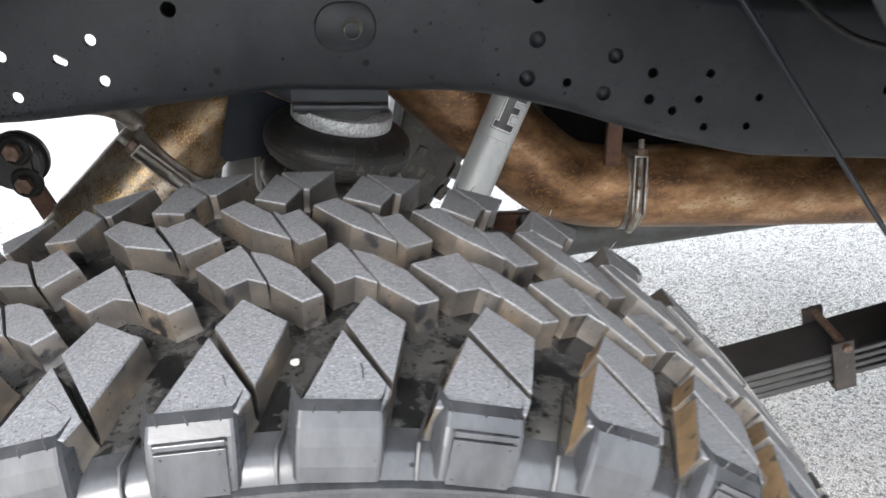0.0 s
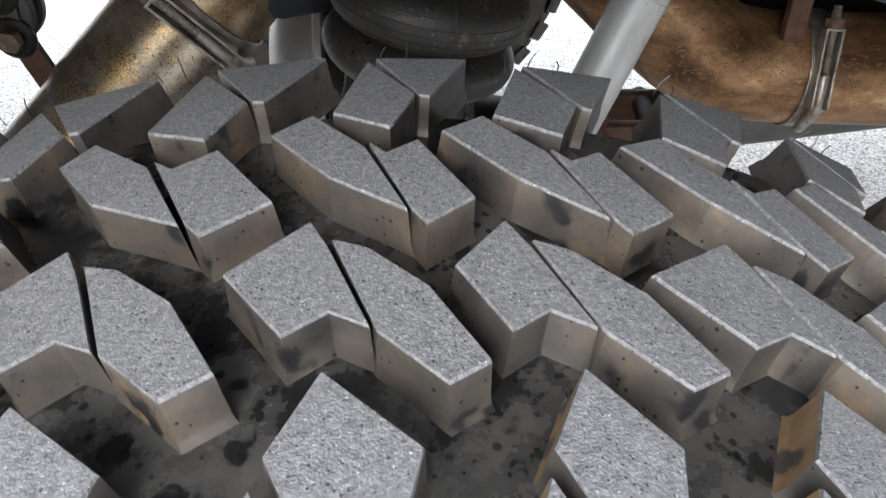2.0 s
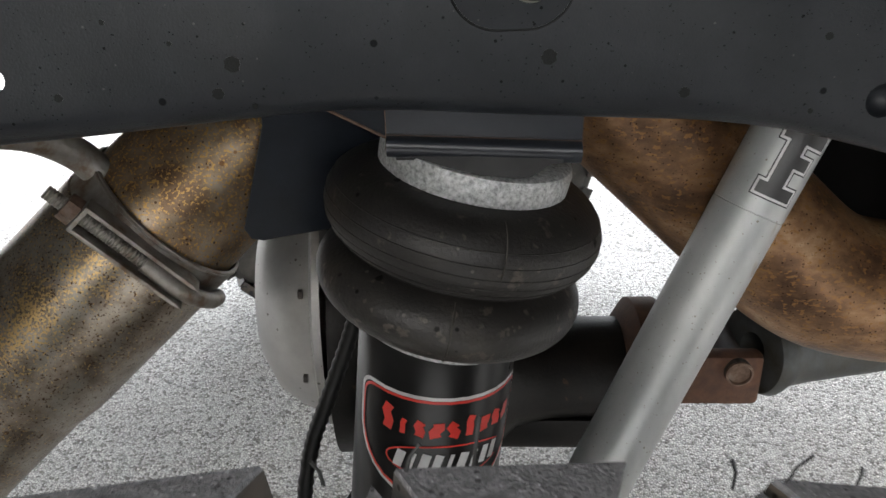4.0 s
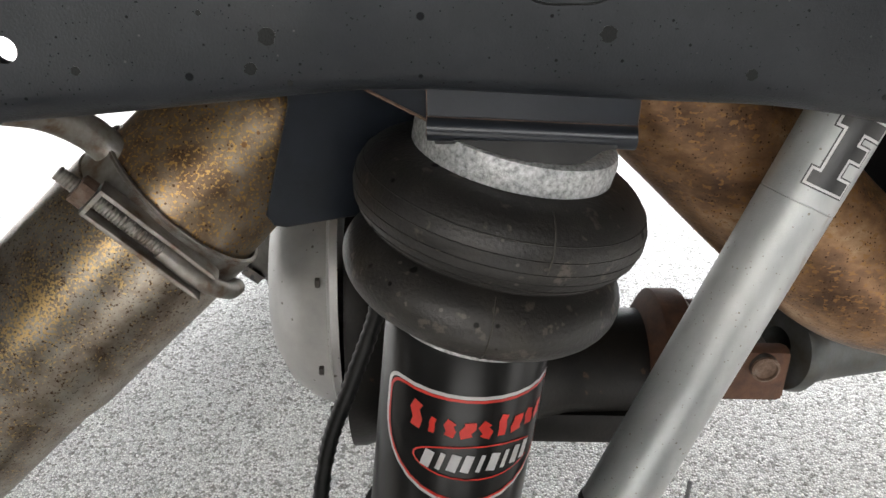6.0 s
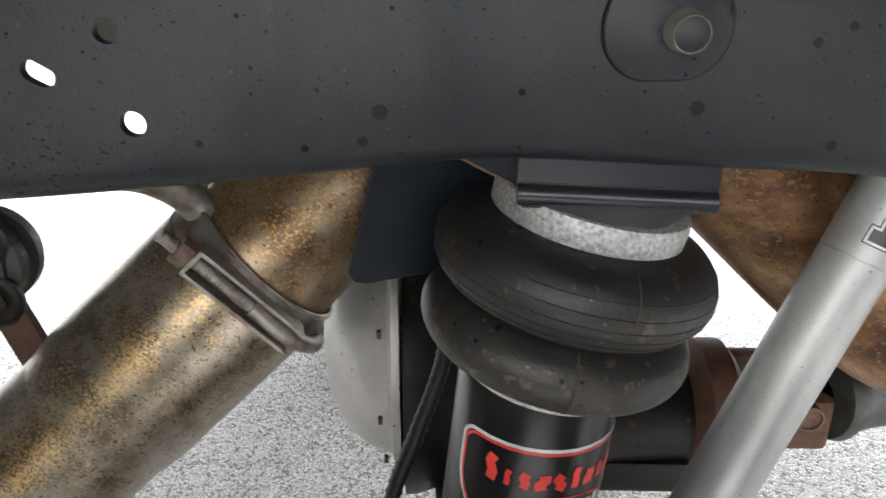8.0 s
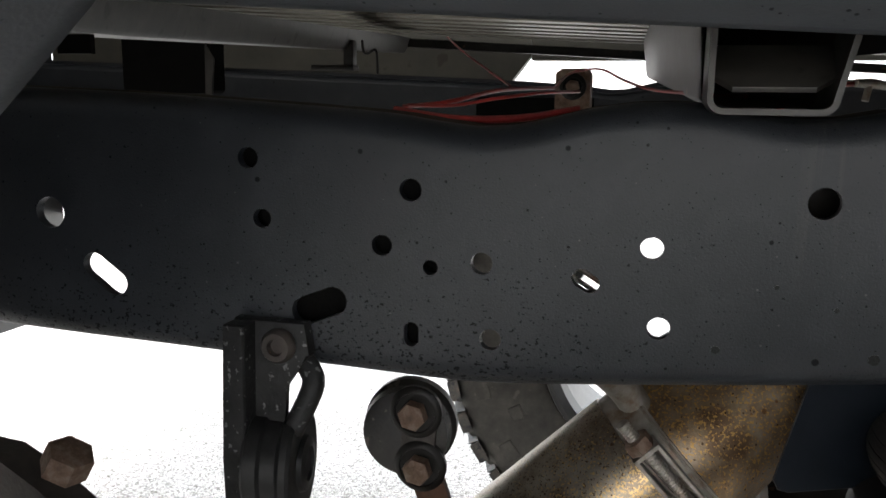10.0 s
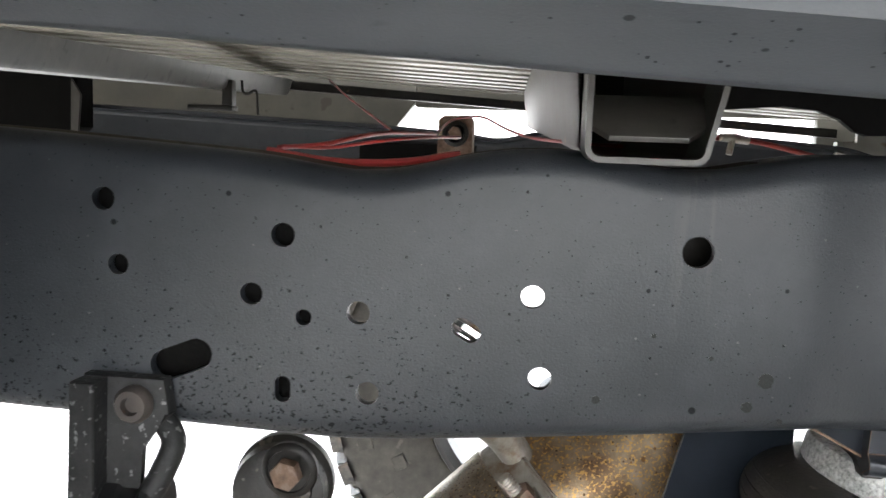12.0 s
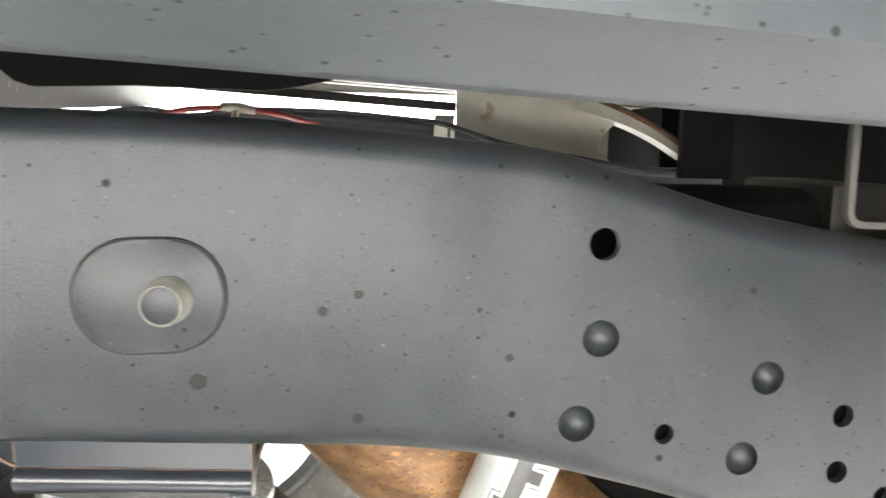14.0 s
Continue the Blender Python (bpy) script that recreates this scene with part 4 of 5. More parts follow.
part("seat_lip", bm, BLACK, bracket, "dark curved lip of the seat plate")
bm = bmesh.new()
box(bm, (-0.095, 0.95, 0.829), (0.012, 1.06, 0.838), 0.001)
part("seat_plate", bm, BLACK, bracket)

# ---- heat shield ----
shield = thing("heat_shield", (-0.14, 0.99, 0.84), "thin blue-black sheet shield between pipe and air spring", "shield")
sheet_at = lambda a, b, k: Vector((a, 0.998 + k + (a + 0.207) * 0.40, b))
bm = bmesh.new()
prism(bm, [(-0.186, 0.90), (-0.188, 0.835), (-0.207, 0.763), (-0.203, 0.7555), (-0.196, 0.753), (-0.138, 0.7545), (-0.118, 0.775), (-0.108, 0.80), (-0.104, 0.90)], sheet_at, 0.003, 0.0008)
part("sheet", bm, BLUEBLACK, shield)
bm = bmesh.new()
sweep(bm, [sheet_at(a, b, 0.0012) for a, b in ((-0.1866, 0.895), (-0.1885, 0.835), (-0.2075, 0.763), (-0.2035, 0.7550), (-0.196, 0.7525), (-0.138, 0.7540))], 0.0004, 6)
part("worn_edge", bm, SILL, shield, "worn bare edge")

# ---- shock absorber ----
s_top, s_low = Vector((0.1902, 1.0566, 0.835)), Vector((0.0420, 1.0001, 0.5096))
s_ax = (s_top - s_low).normalized()
shock = thing("shock_absorber", s_low, "silver painted shock absorber tilted beside the air spring", "shock absorber")
L = (s_top - s_low).length
bm = bmesh.new()
lathe(bm, s_low, s_ax, [(0.0, -0.002), (0.024, -0.001), (0.0262, 0.001), (0.0266, 0.003), (0.0266, 0.006), (0.0266, 0.2747), (0.0266, 0.2765), (0.0260, 0.2770), (0.0260, 0.2774), (0.0266, 0.2779), (0.0266, 0.2797), (0.0266, L + 0.05), (0.0, L + 0.05)], 48)
part("body_tube", bm, SHOCK, shock)
bm = bmesh.new()
lathe(bm, s_low, s_ax, [(0.0258, -0.004), (0.0276, -0.003), (0.0276, 0.001), (0.0268, 0.003)], 48, closed=True)
part("lower_rim", bm, DARK, shock)
bm = bmesh.new()
lathe(bm, s_low, s_ax, [(0.012, -0.10), (0.012, -0.003)], 24)
part("rod", bm, DARK, shock, "dark piston rod")


def on_shock(a, h, k):
    t = a / 0.0266
    f = Vector((-0.08, -1, 0.35))
    f = (f - s_ax * f.dot(s_ax)).normalized()
    g = s_ax.cross(f)
    return s_low + s_ax * h + (f * math.cos(t) + g * math.sin(t)) * (0.0266 + k)


def shock_patch(name, lo, hi, mat, lift, label):
    bm = bmesh.new()
    n = 8
    rows = [[bm.verts.new(on_shock(lo[0] + (hi[0] - lo[0]) * i / n, h, lift)) for i in range(n + 1)] for h in (lo[1], hi[1])]
    for i in range(n):
        bm.faces.new((rows[0][i], rows[0][i + 1], rows[1][i + 1], rows[1][i]))
    return part(name, bm, mat, shock, label)


for lift, pad, m in ((0.0003, 0.0028, BLACK), (0.0005, 0.0018, LABEL_WHITE), (0.0007, 0.0, BLACK)):
    for lo, hi in (((-0.004, 0.2967), (0.007, 0.3407)), ((-0.0095, 0.2917), (0.0175, 0.3007)), ((-0.0095, 0.3337), (0.023, 0.3437)), ((0.006, 0.3157), (0.017, 0.3247))):
        shock_patch("decal", (lo[0] - pad, lo[1] - pad), (hi[0] + pad, hi[1] + pad), m, lift, "dark block decal with a white outline")

# ---- exhaust ----
tail = thing("tailpipe", (-0.3, 1.035, 0.74), "heat-stained steel tailpipe with golden rust speckle", "exhaust pipe")
t_dir = Vector((0.723, 0.188, 0.664)).normalized()
t_mid = Vector((-0.318, 1.0121, 0.7210))
bm = bmesh.new()
sweep(bm, smooth_path([t_mid + t_dir * -1.1 + Vector((0, 0.1, 0.08)), t_mid + t_dir * -0.55, t_mid + t_dir * -0.2, t_mid + t_dir * -0.02]), 0.0622, 48, False)
part("pipe", bm, TAIL, tail)
bm = bmesh.new()
lathe(bm, t_mid, t_dir, [(0.0622, -0.105), (0.0652, -0.082), (0.0652, 0.043), (0.059, 0.046)], 48)
part("sleeve", bm, TAIL, tail, "flared pipe sleeve")

over = thing("over_axle_pipe", (0.0, 1.1, 0.85), "rusty exhaust pipe arching over the axle", "exhaust pipe")
pipe_line = smooth_path([t_mid + t_dir * -0.02, t_mid + t_dir * 0.05, t_mid + t_dir * 0.120 + Vector((0, 0.024, 0)), (-0.180, 1.098, 0.842), (-0.08, 1.130, 0.905), (0.01, 1.14, 0.880), (0.100, 1.145, 0.797),
                         (0.188, 1.145, 0.714), (0.255, 1.145, 0.657), (0.31, 1.145, 0.638), (0.375, 1.142, 0.634), (0.55, 1.14, 0.629), (0.80, 1.14, 0.622), (1.7, 1.14, 0.60)], 8)
cut = 30
bm = bmesh.new()
sweep(bm, pipe_line[:cut + 1], 0.0605, 48, False)
part("rear_leg", bm, GOLD, over, "golden-brown heat-stained leg")
bm = bmesh.new()
sweep(bm, pipe_line[cut:], 0.0645, 48, False)
part("front_leg", bm, RUST, over, "rust-brown leg")


def pipe_clamp(origin, axis, r, face, label):
    """A saddle clamp: U-bolt round the pipe, a slotted saddle with two legs, and nuts."""
    d = Vector(axis).normalized()
    f = Vector(face)
    f = (f - d * f.dot(d)).normalized()
    s = d.cross(f)
    o = Vector(origin)
    c = thing("pipe_clamp", o, label, "pipe clamp")
    bm = bmesh.new()
    lathe(bm, o, d, [(r + 0.0008, -0.014), (r + 0.0030, -0.0135), (r + 0.0030, 0.0145), (r + 0.0008, 0.015)], 56, closed=True)
    part("band", bm, CLAMP, c)
    for off in (-0.0135, 0.0125):
        bm = bmesh.new()
        sweep(bm, [o + d * off + (f * math.cos(radians(a)) + s * math.sin(radians(a))) * (r + 0.0026) for a in range(0, 361, 10)], 0.0013, 8, False)
        part("band_edge", bm, CLAMP, c)
    # open saddle: two cheeks, an end cheek and the bolt between them
    for off in (-0.0100, 0.0075):
        bm = bmesh.new()
        prism(bm, [(-0.052, -0.0014), (0.030, -0.0014), (0.036, 0.0), (0.030, 0.0014), (-0.052, 0.0014)], lambda a, b, k, off=off: o + f * (r - 0.001 + k) + s * a + d * (b + off), 0.016, 0.0005)
        part("saddle_cheek", bm, CLAMP, c, "steel saddle cheek")
    bm = bmesh.new()
    prism(bm, [(-0.052, -0.0114), (-0.049, -0.0114), (-0.049, 0.0089), (-0.052, 0.0089)], lambda a, b, k: o + f * (r - 0.001 + k) + s * a + d * b, 0.016, 0.0005)
    part("saddle_end", bm, CLAMP, c)
    bm = bmesh.new()
    way = [o + f * (r + 0.008) + s * a - d * 0.0012 for a in np.arange(-0.075, 0.0, 0.0011)]
    sweep(bm, way, lambda q: 0.0043 + (0.0006 if int(q * (len(way) - 1)) % 2 else 0), 10)
    part("threaded_bolt", bm, CLAMP, c, "threaded clamp bolt")
    bm = bmesh.new()
    sweep(bm, smooth_path([o + f * (r + 0.008) - s * 0.002 - d * 0.0012, o + f * (r + 0.0075) + s * 0.03 - d * 0.002, o + f * (r * 0.86) + s * 0.052 - d * 0.003, o + f * (r * 0.62) + s * (r * 0.98) - d * 0.003]), 0.0062, 12)
    part("hook_rod", bm, CLAMP, c, "bent steel rod with a rusty hook")
    bolt_at("nut", o + f * (r + 0.008) - s * 0.053 - d * 0.0012, -s, 0.0095, 0.009, RUSTBOLT, c, "rusted nut")
    return c


pipe_clamp(t_mid + t_dir * 0.055, t_dir, 0.0608, (0.25, -1, 0.0), "weathered steel clamp round the tailpipe joint")
pipe_clamp((0.372, 1.142, 0.634), (1, 0.0, -0.05), 0.0645, (0.1, -1, 0.3), "weathered steel clamp on the exhaust pipe")
bm = bmesh.new()
sweep(bm, smooth_path([(-0.295, 1.0, 0.795), (-0.311, 0.996, 0.818), (-0.326, 0.976, 0.838), (-0.336, 0.945, 0.852)]), 0.0115, 14)
solo("exhaust_hanger", bm, CLAMP, "bent steel rod hanger above the tailpipe", "hanger")
bm = bmesh.new()
box(bm, (0.322, 1.085, 0.690), (0.345, 1.100, 0.86), 0.003)
solo("exhaust_hanger", bm, STRAP, "rusted strap hanger above the exhaust pipe", "hanger")

# ---- axle, differential and drive shaft ----
axle = thing("rear_axle", (-0.10, 1.28, 0.45), "dark rear axle with a grey differential cover", "axle")
bm = bmesh.new()
sweep(bm, [(-0.085, 0.64, 0.408), (-0.10, 1.0, 0.432), (-0.11, 1.16, 0.445)], 0.045, 32)
sweep(bm, [(-0.12, 1.40, 0.457), (-0.235, 2.15, 0.505)], 0.045, 32)
part("axle_tube", bm, GREASE, axle)
bm = bmesh.new()
lathe(bm, (-0.03, 1.265, 0.545), (-1, -0.06, 0), [(0.06, -0.02), (0.10, 0.03), (0.125, 0.09), (0.140, 0.13), (0.146, 0.15), (0.146, 0.161), (0.12, 0.162)], 48)
part("housing", bm, GREASE, axle)
bm = bmesh.new()
lathe(bm, (-0.03, 1.255, 0.585), (-1, -0.06, 0), [(0.142, 0.163), (0.142, 0.170), (0.130, 0.174), (0.121, 0.196), (0.104, 0.218), (0.076, 0.234), (0.036, 0.241), (0, 0.242)], 56)
cover = part("cover", bm, DIFF, axle, "pale grey bulged differential cover")
for k in range(10):
    a = radians(36 * k + 10)
    bolt_at("cover_bolt", Vector((-0.201, 1.245 + 0.136 * math.cos(a), 0.585 + 0.136 * math.sin(a))), (-1, -0.06, 0), 0.0045, 0.004, DARK, cover)
bm = bmesh.new()
lathe(bm, (-0.02, 1.285, 0.455), (1, 0.06, -0.02), [(0.085, 0.0), (0.070, 0.02), (0.063, 0.06), (0.062, 0.15), (0.058, 0.165), (0.0, 0.165)], 40)
part("pinion_nose", bm, GREASE, axle)
bm = bmesh.new()
box(bm, (-0.03, 1.228, 0.383), (0.128, 1.300, 0.425), 0.008)
part("nose_rib", bm, GREASE, axle, "dark cast rib under the pinion nose")
bm = bmesh.new()
box(bm, (-0.14, 0.945, 0.40), (-0.03, 1.055, 0.485), 0.006)
part("spring_seat", bm, GREASE, axle, "black lower bracket under the air spring")

shaft = thing("drive_shaft", (0.3, 1.30, 0.455), "weathered steel drive shaft with a rusty yoke", "drive shaft")
bm = bmesh.new()
lathe(bm, (0.12, 1.29, 0.462), (1, 0.06, -0.02), [(0.03, 0.0), (0.062, 0.004), (0.078, 0.016), (0.078, 0.046), (0.066, 0.056), (0.04, 0.06)], 40)
part("flange", bm, STRAP, shaft, "rust-brown pinion flange")
bm = bmesh.new()
box(bm, (0.17, 1.235, 0.44), (0.275, 1.26, 0.505), 0.008)
part("yoke_ear", bm, STRAP, shaft, "rusted joint yoke")
bm = bmesh.new()
box(bm, (0.17, 1.33, 0.44), (0.275, 1.355, 0.505), 0.008)
part("yoke_ear", bm, STRAP, shaft, "rusted joint yoke")
bm = bmesh.new()
sweep(bm, [(0.245, 1.230, 0.488), (0.245, 1.360, 0.488)], 0.015, 24)
joint = part("joint_cross", bm, DARK, shaft)
bm = bmesh.new()
lathe(bm, (0.245, 1.2305, 0.488), (0, -1, 0), [(0.0150, 0.0), (0.0150, 0.004), (0.0125, 0.005), (0.0115, 0.002), (0.0, 0.002)], 24)
part("bearing_cap", bm, RUSTBOLT, joint, "rust-filmed steel bearing cap")
bm = bmesh.new()
lathe(bm, (0.272, 1.272, 0.492), (1, 0.36, -0.095), [(0.02, 0), (0.05, 0.0), (0.054, 0.012), (0.047, 0.03), (0.045, 0.06), (0.045, 1.4)], 40)
part("shaft_tube", bm, SHAFT, shaft)

# ---- leaf spring ----
leaf = thing("leaf_spring", (0.5, 0.865, 0.48), "black multi-leaf spring pack with a rebound clip", "leaf spring")
arch = lambda x: 0.496 + 0.275 * (x - 0.486) + 0.03 * (x - 0.5) ** 2
for k in range(4):
    bm = bmesh.new()
    end = 1.5 - 0.16 * k
    pts = [-0.55 + (end + 0.55) * i / 24 for i in range(25)]
    rows = []
    for x in pts:
        z = arch(max(x, 0.05)) - 0.0118 * k
        rows.append([bm.verts.new((x, y, zz)) for y, zz in ((0.832, z - 0.002), (0.834, z), (0.906, z), (0.908, z - 0.002), (0.908, z - 0.008), (0.906, z - 0.0100), (0.834, z - 0.0100), (0.832, z - 0.008))])
    for p, q in zip(rows, rows[1:]):
        for i in range(8):
            bm.faces.new((p[i], p[(i + 1) % 8], q[(i + 1) % 8], q[i]))
    bm.faces.new(rows[0])
    bm.faces.new(rows[-1][::-1])
    part("leaf", bm, BLACK, leaf)
bm = bmesh.new()
cx, cz = 0.582, arch(0.582)
tilt = Matrix.Translation((cx, 0, cz)) @ Matrix.Rotation(-math.atan(0.28), 4, "Y") @ Matrix.Translation((-cx, 0, -cz))
box(bm, (cx - 0.014, 0.826, cz - 0.052), (cx + 0.014, 0.8315, cz + 0.020), 0.001, tilt)
box(bm, (cx - 0.014, 0.909, cz - 0.052), (cx + 0.014, 0.9145, cz + 0.020), 0.001, tilt)
box(bm, (cx - 0.014, 0.826, cz - 0.057), (cx + 0.014, 0.9145, cz - 0.051), 0.001, tilt)
clip = part("rebound_clip", bm, DARK, leaf, "steel rebound clip")
bm = bmesh.new()
sweep(bm, [(cx, 0.820, cz + 0.012), (cx, 0.920, cz + 0.012)], 0.0055, 12)
part("clip_bolt", bm, RUSTBOLT, clip, "rusty clip bolt")

# ---- sway bar link ----
link = thing("sway_bar_link", (-0.46, 0.99, 0.79), "rubber-bushed link with rusty bolts and strap", "suspension link")
bm = bmesh.new()
lathe(bm, (-0.472, 1.030, 0.772), (0.1, -1, 0.05), [(0.0, 0.0), (0.036, 0.0), (0.0385, 0.006), (0.0385, 0.016), (0.034, 0.020), (0.033, 0.024), (0.0365, 0.028), (0.0345, 0.038), (0.027, 0.041), (0.0, 0.041)], 40)
part("bushing", bm, BELLOWS, link, "worn rubber bushing disc")
bm = bmesh.new()
prism(bm, oval(0.028, 0.075, 8), lambda a, b, k: Vector((-0.456 + a + b * 0.06, 0.994 - k, 0.772 + b)), 0.007, 0.002)
part("tie_plate", bm, DARK, link)
for x, z in ((-0.458, 0.795), (-0.454, 0.750)):
    bm = bmesh.new()
    lathe(bm, (x, 0.988, z), (0, -1, 0), [(0.021, -0.004), (0.0215, 0.001), (0.019, 0.0035), (0.0165, 0.0038), (0.016, 0.0022), (0.012, 0.0022), (0.0, 0.0022)], 32)
    part("washer", bm, GREASE, link)
    bolt_at("bolt", (x, 0.984, z), (0, -1, 0), 0.0115, 0.010, RUSTBOLT, link, "rusted hex bolt")
bm = bmesh.new()
prism(bm, [(-0.467, 0.745), (-0.441, 0.748), (-0.385, 0.585), (-0.412, 0.580)], lambda a, b, k: Vector((a, 0.994 + k, b)), 0.009, 0.002)
part("strap", bm, STRAP, link, "flat rusted strap")
link.matrix_basis = Matrix.Translation((-0.012, 0.022, -0.018)) @ link.matrix_basis

# ---- hanger bracket with rubber roller, on the rail ----
hang = thing("hanger_bracket", (-0.52, 0.862, 0.87), "pitted black cast bracket bolted to the rail with a rubber roller", "bracket")
bm = bmesh.new()
prism(bm, [(-0.545, 0.887), (-0.500, 0.886), (-0.497, 0.866), (-0.506, 0.857), (-0.514, 0.845), (-0.516, 0.815), (-0.512, 0.78), (-0.518, 0.76), (-0.535, 0.748), (-0.545, 0.753), (-0.548, 0.772), (-0.544, 0.82)],
      lambda a, b, k: Vector((a, rail_face(a) - 0.001 - k, b)), 0.009, 0.002)
part("arm", bm, PITTED, hang)
bm = bmesh.new()
prism(bm, [(-0.545, 0.886), (-0.531, 0.886), (-0.533, 0.80), (-0.538, 0.757), (-0.547, 0.76), (-0.547, 0.80)], lambda a, b, k: Vector((a, rail_face(a) - 0.010 - k, b)), 0.014, 0.002)
part("rib", bm, PITTED, hang)
bm = bmesh.new()
lathe(bm, (-0.515, 0.860, 0.8725), (0, -1, 0), [(0.0105, 0), (0.0105, 0.004), (0.0085, 0.007), (0.0052, 0.007), (0.0045, 0.003), (0, 0.003)], 28)
part("bolt_head", bm, DARK, hang, "socket bolt head")
bm = bmesh.new()
roll_ax = (0.98, 0.17, 0.0)
lathe(bm, (-0.536, 0.864, 0.794), roll_ax, [(0, 0), (0.030, 0.0), (0.032, 0.002), (0.032, 0.010), (0.030, 0.012), (0.030, 0.021), (0.034, 0.023), (0.036, 0.025), (0.036, 0.029), (0.034, 0.031), (0.018, 0.031), (0.017, 0.034), (0.011, 0.035), (0.010, 0.033), (0, 0.033)], 40)
part("roller", bm, HOSE, hang, "black rubber roller")
bm = bmesh.new()
sweep(bm, smooth_path([(-0.507, 0.873, 0.862), (-0.497, 0.868, 0.85), (-0.500, 0.862, 0.835), (-0.507, 0.857, 0.82)]), 0.007, 12)
part("strut", bm, PITTED, hang)
hang.location.x += 0.005

# ---- dark bumper bracket ----
bumper = thing("bumper_bracket", (-0.64, 0.86, 0.74), "dark steel bumper bracket with a rusty bolt", "bracket")
bm = bmesh.new()
prism(bm, [(-0.84, 0.775), (-0.735, 0.768), (-0.70, 0.748), (-0.635, 0.700), (-0.555, 0.62), (-0.655, 0.60), (-0.84, 0.62)], lambda a, b, k: Vector((a, 0.865 + k, b)), 0.03, 0.003)
part("plate", bm, DARK, bumper)
bolt_at("bolt", (-0.684, 0.872, 0.762), (0.5, 0, 0.85), 0.017, 0.018, RUSTBOLT, bumper, "rusted hex bolt")

# ---- hoses and cables ----
bm = bmesh.new()
way = smooth_path([(-0.14, 1.06, 0.70), (-0.145, 1.055, 0.655), (-0.165, 1.04, 0.60), (-0.185, 1.03, 0.545), (-0.195, 1.02, 0.48), (-0.20, 1.02, 0.38)], 14)
sweep(bm, way, lambda f: 0.0062 + (0.0011 if int(f * (len(way) - 1)) % 2 else 0), 12)
solo("corrugated_conduit", bm, HOSE, "black corrugated cable conduit beside the air spring", "conduit")
bm = bmesh.new()
sweep(bm, smooth_path([(0.362, 0.88, 1.01), (0.400, 0.87, 0.96), (0.525, 0.868, 0.80), (0.653, 0.862, 0.638), (0.71, 0.818, 0.56), (0.73, 0.815, 0.42)], 8), 0.0038, 10)
solo("brake_cable", bm, BRACKET, "thin black cable hanging in front of the rail", "cable")
bm = bmesh.new()
sweep(bm, smooth_path([(0.38, 0.87, 1.05), (0.44, 0.86, 0.98), (0.53, 0.87, 0.918), (0.64, 0.89, 0.895), (0.8, 0.92, 0.90)], 8), 0.0045, 10)
solo("brake_cable", bm, HOSE, "sagging black cable along the rail", "cable")

# ---- truck bed ----
bm = bmesh.new()
for y0 in np.arange(0.70, 2.25, 0.075):
    prism(bm, [(y0, 1.168), (y0 + 0.012, 1.145), (y0 + 0.050, 1.145), (y0 + 0.062, 1.168), (y0 + 0.075, 1.168), (y0 + 0.075, 1.173), (y0, 1.173)],
          lambda a, b, k: Vector((-1.95 + k, a, b - 0.052 * (k - 1.70))), 4.45)
solo("bed_floor", bm, PRIMER, "pale primer ribbed underside of the pickup bed floor", "bed floor", kind="structure", smooth=False)


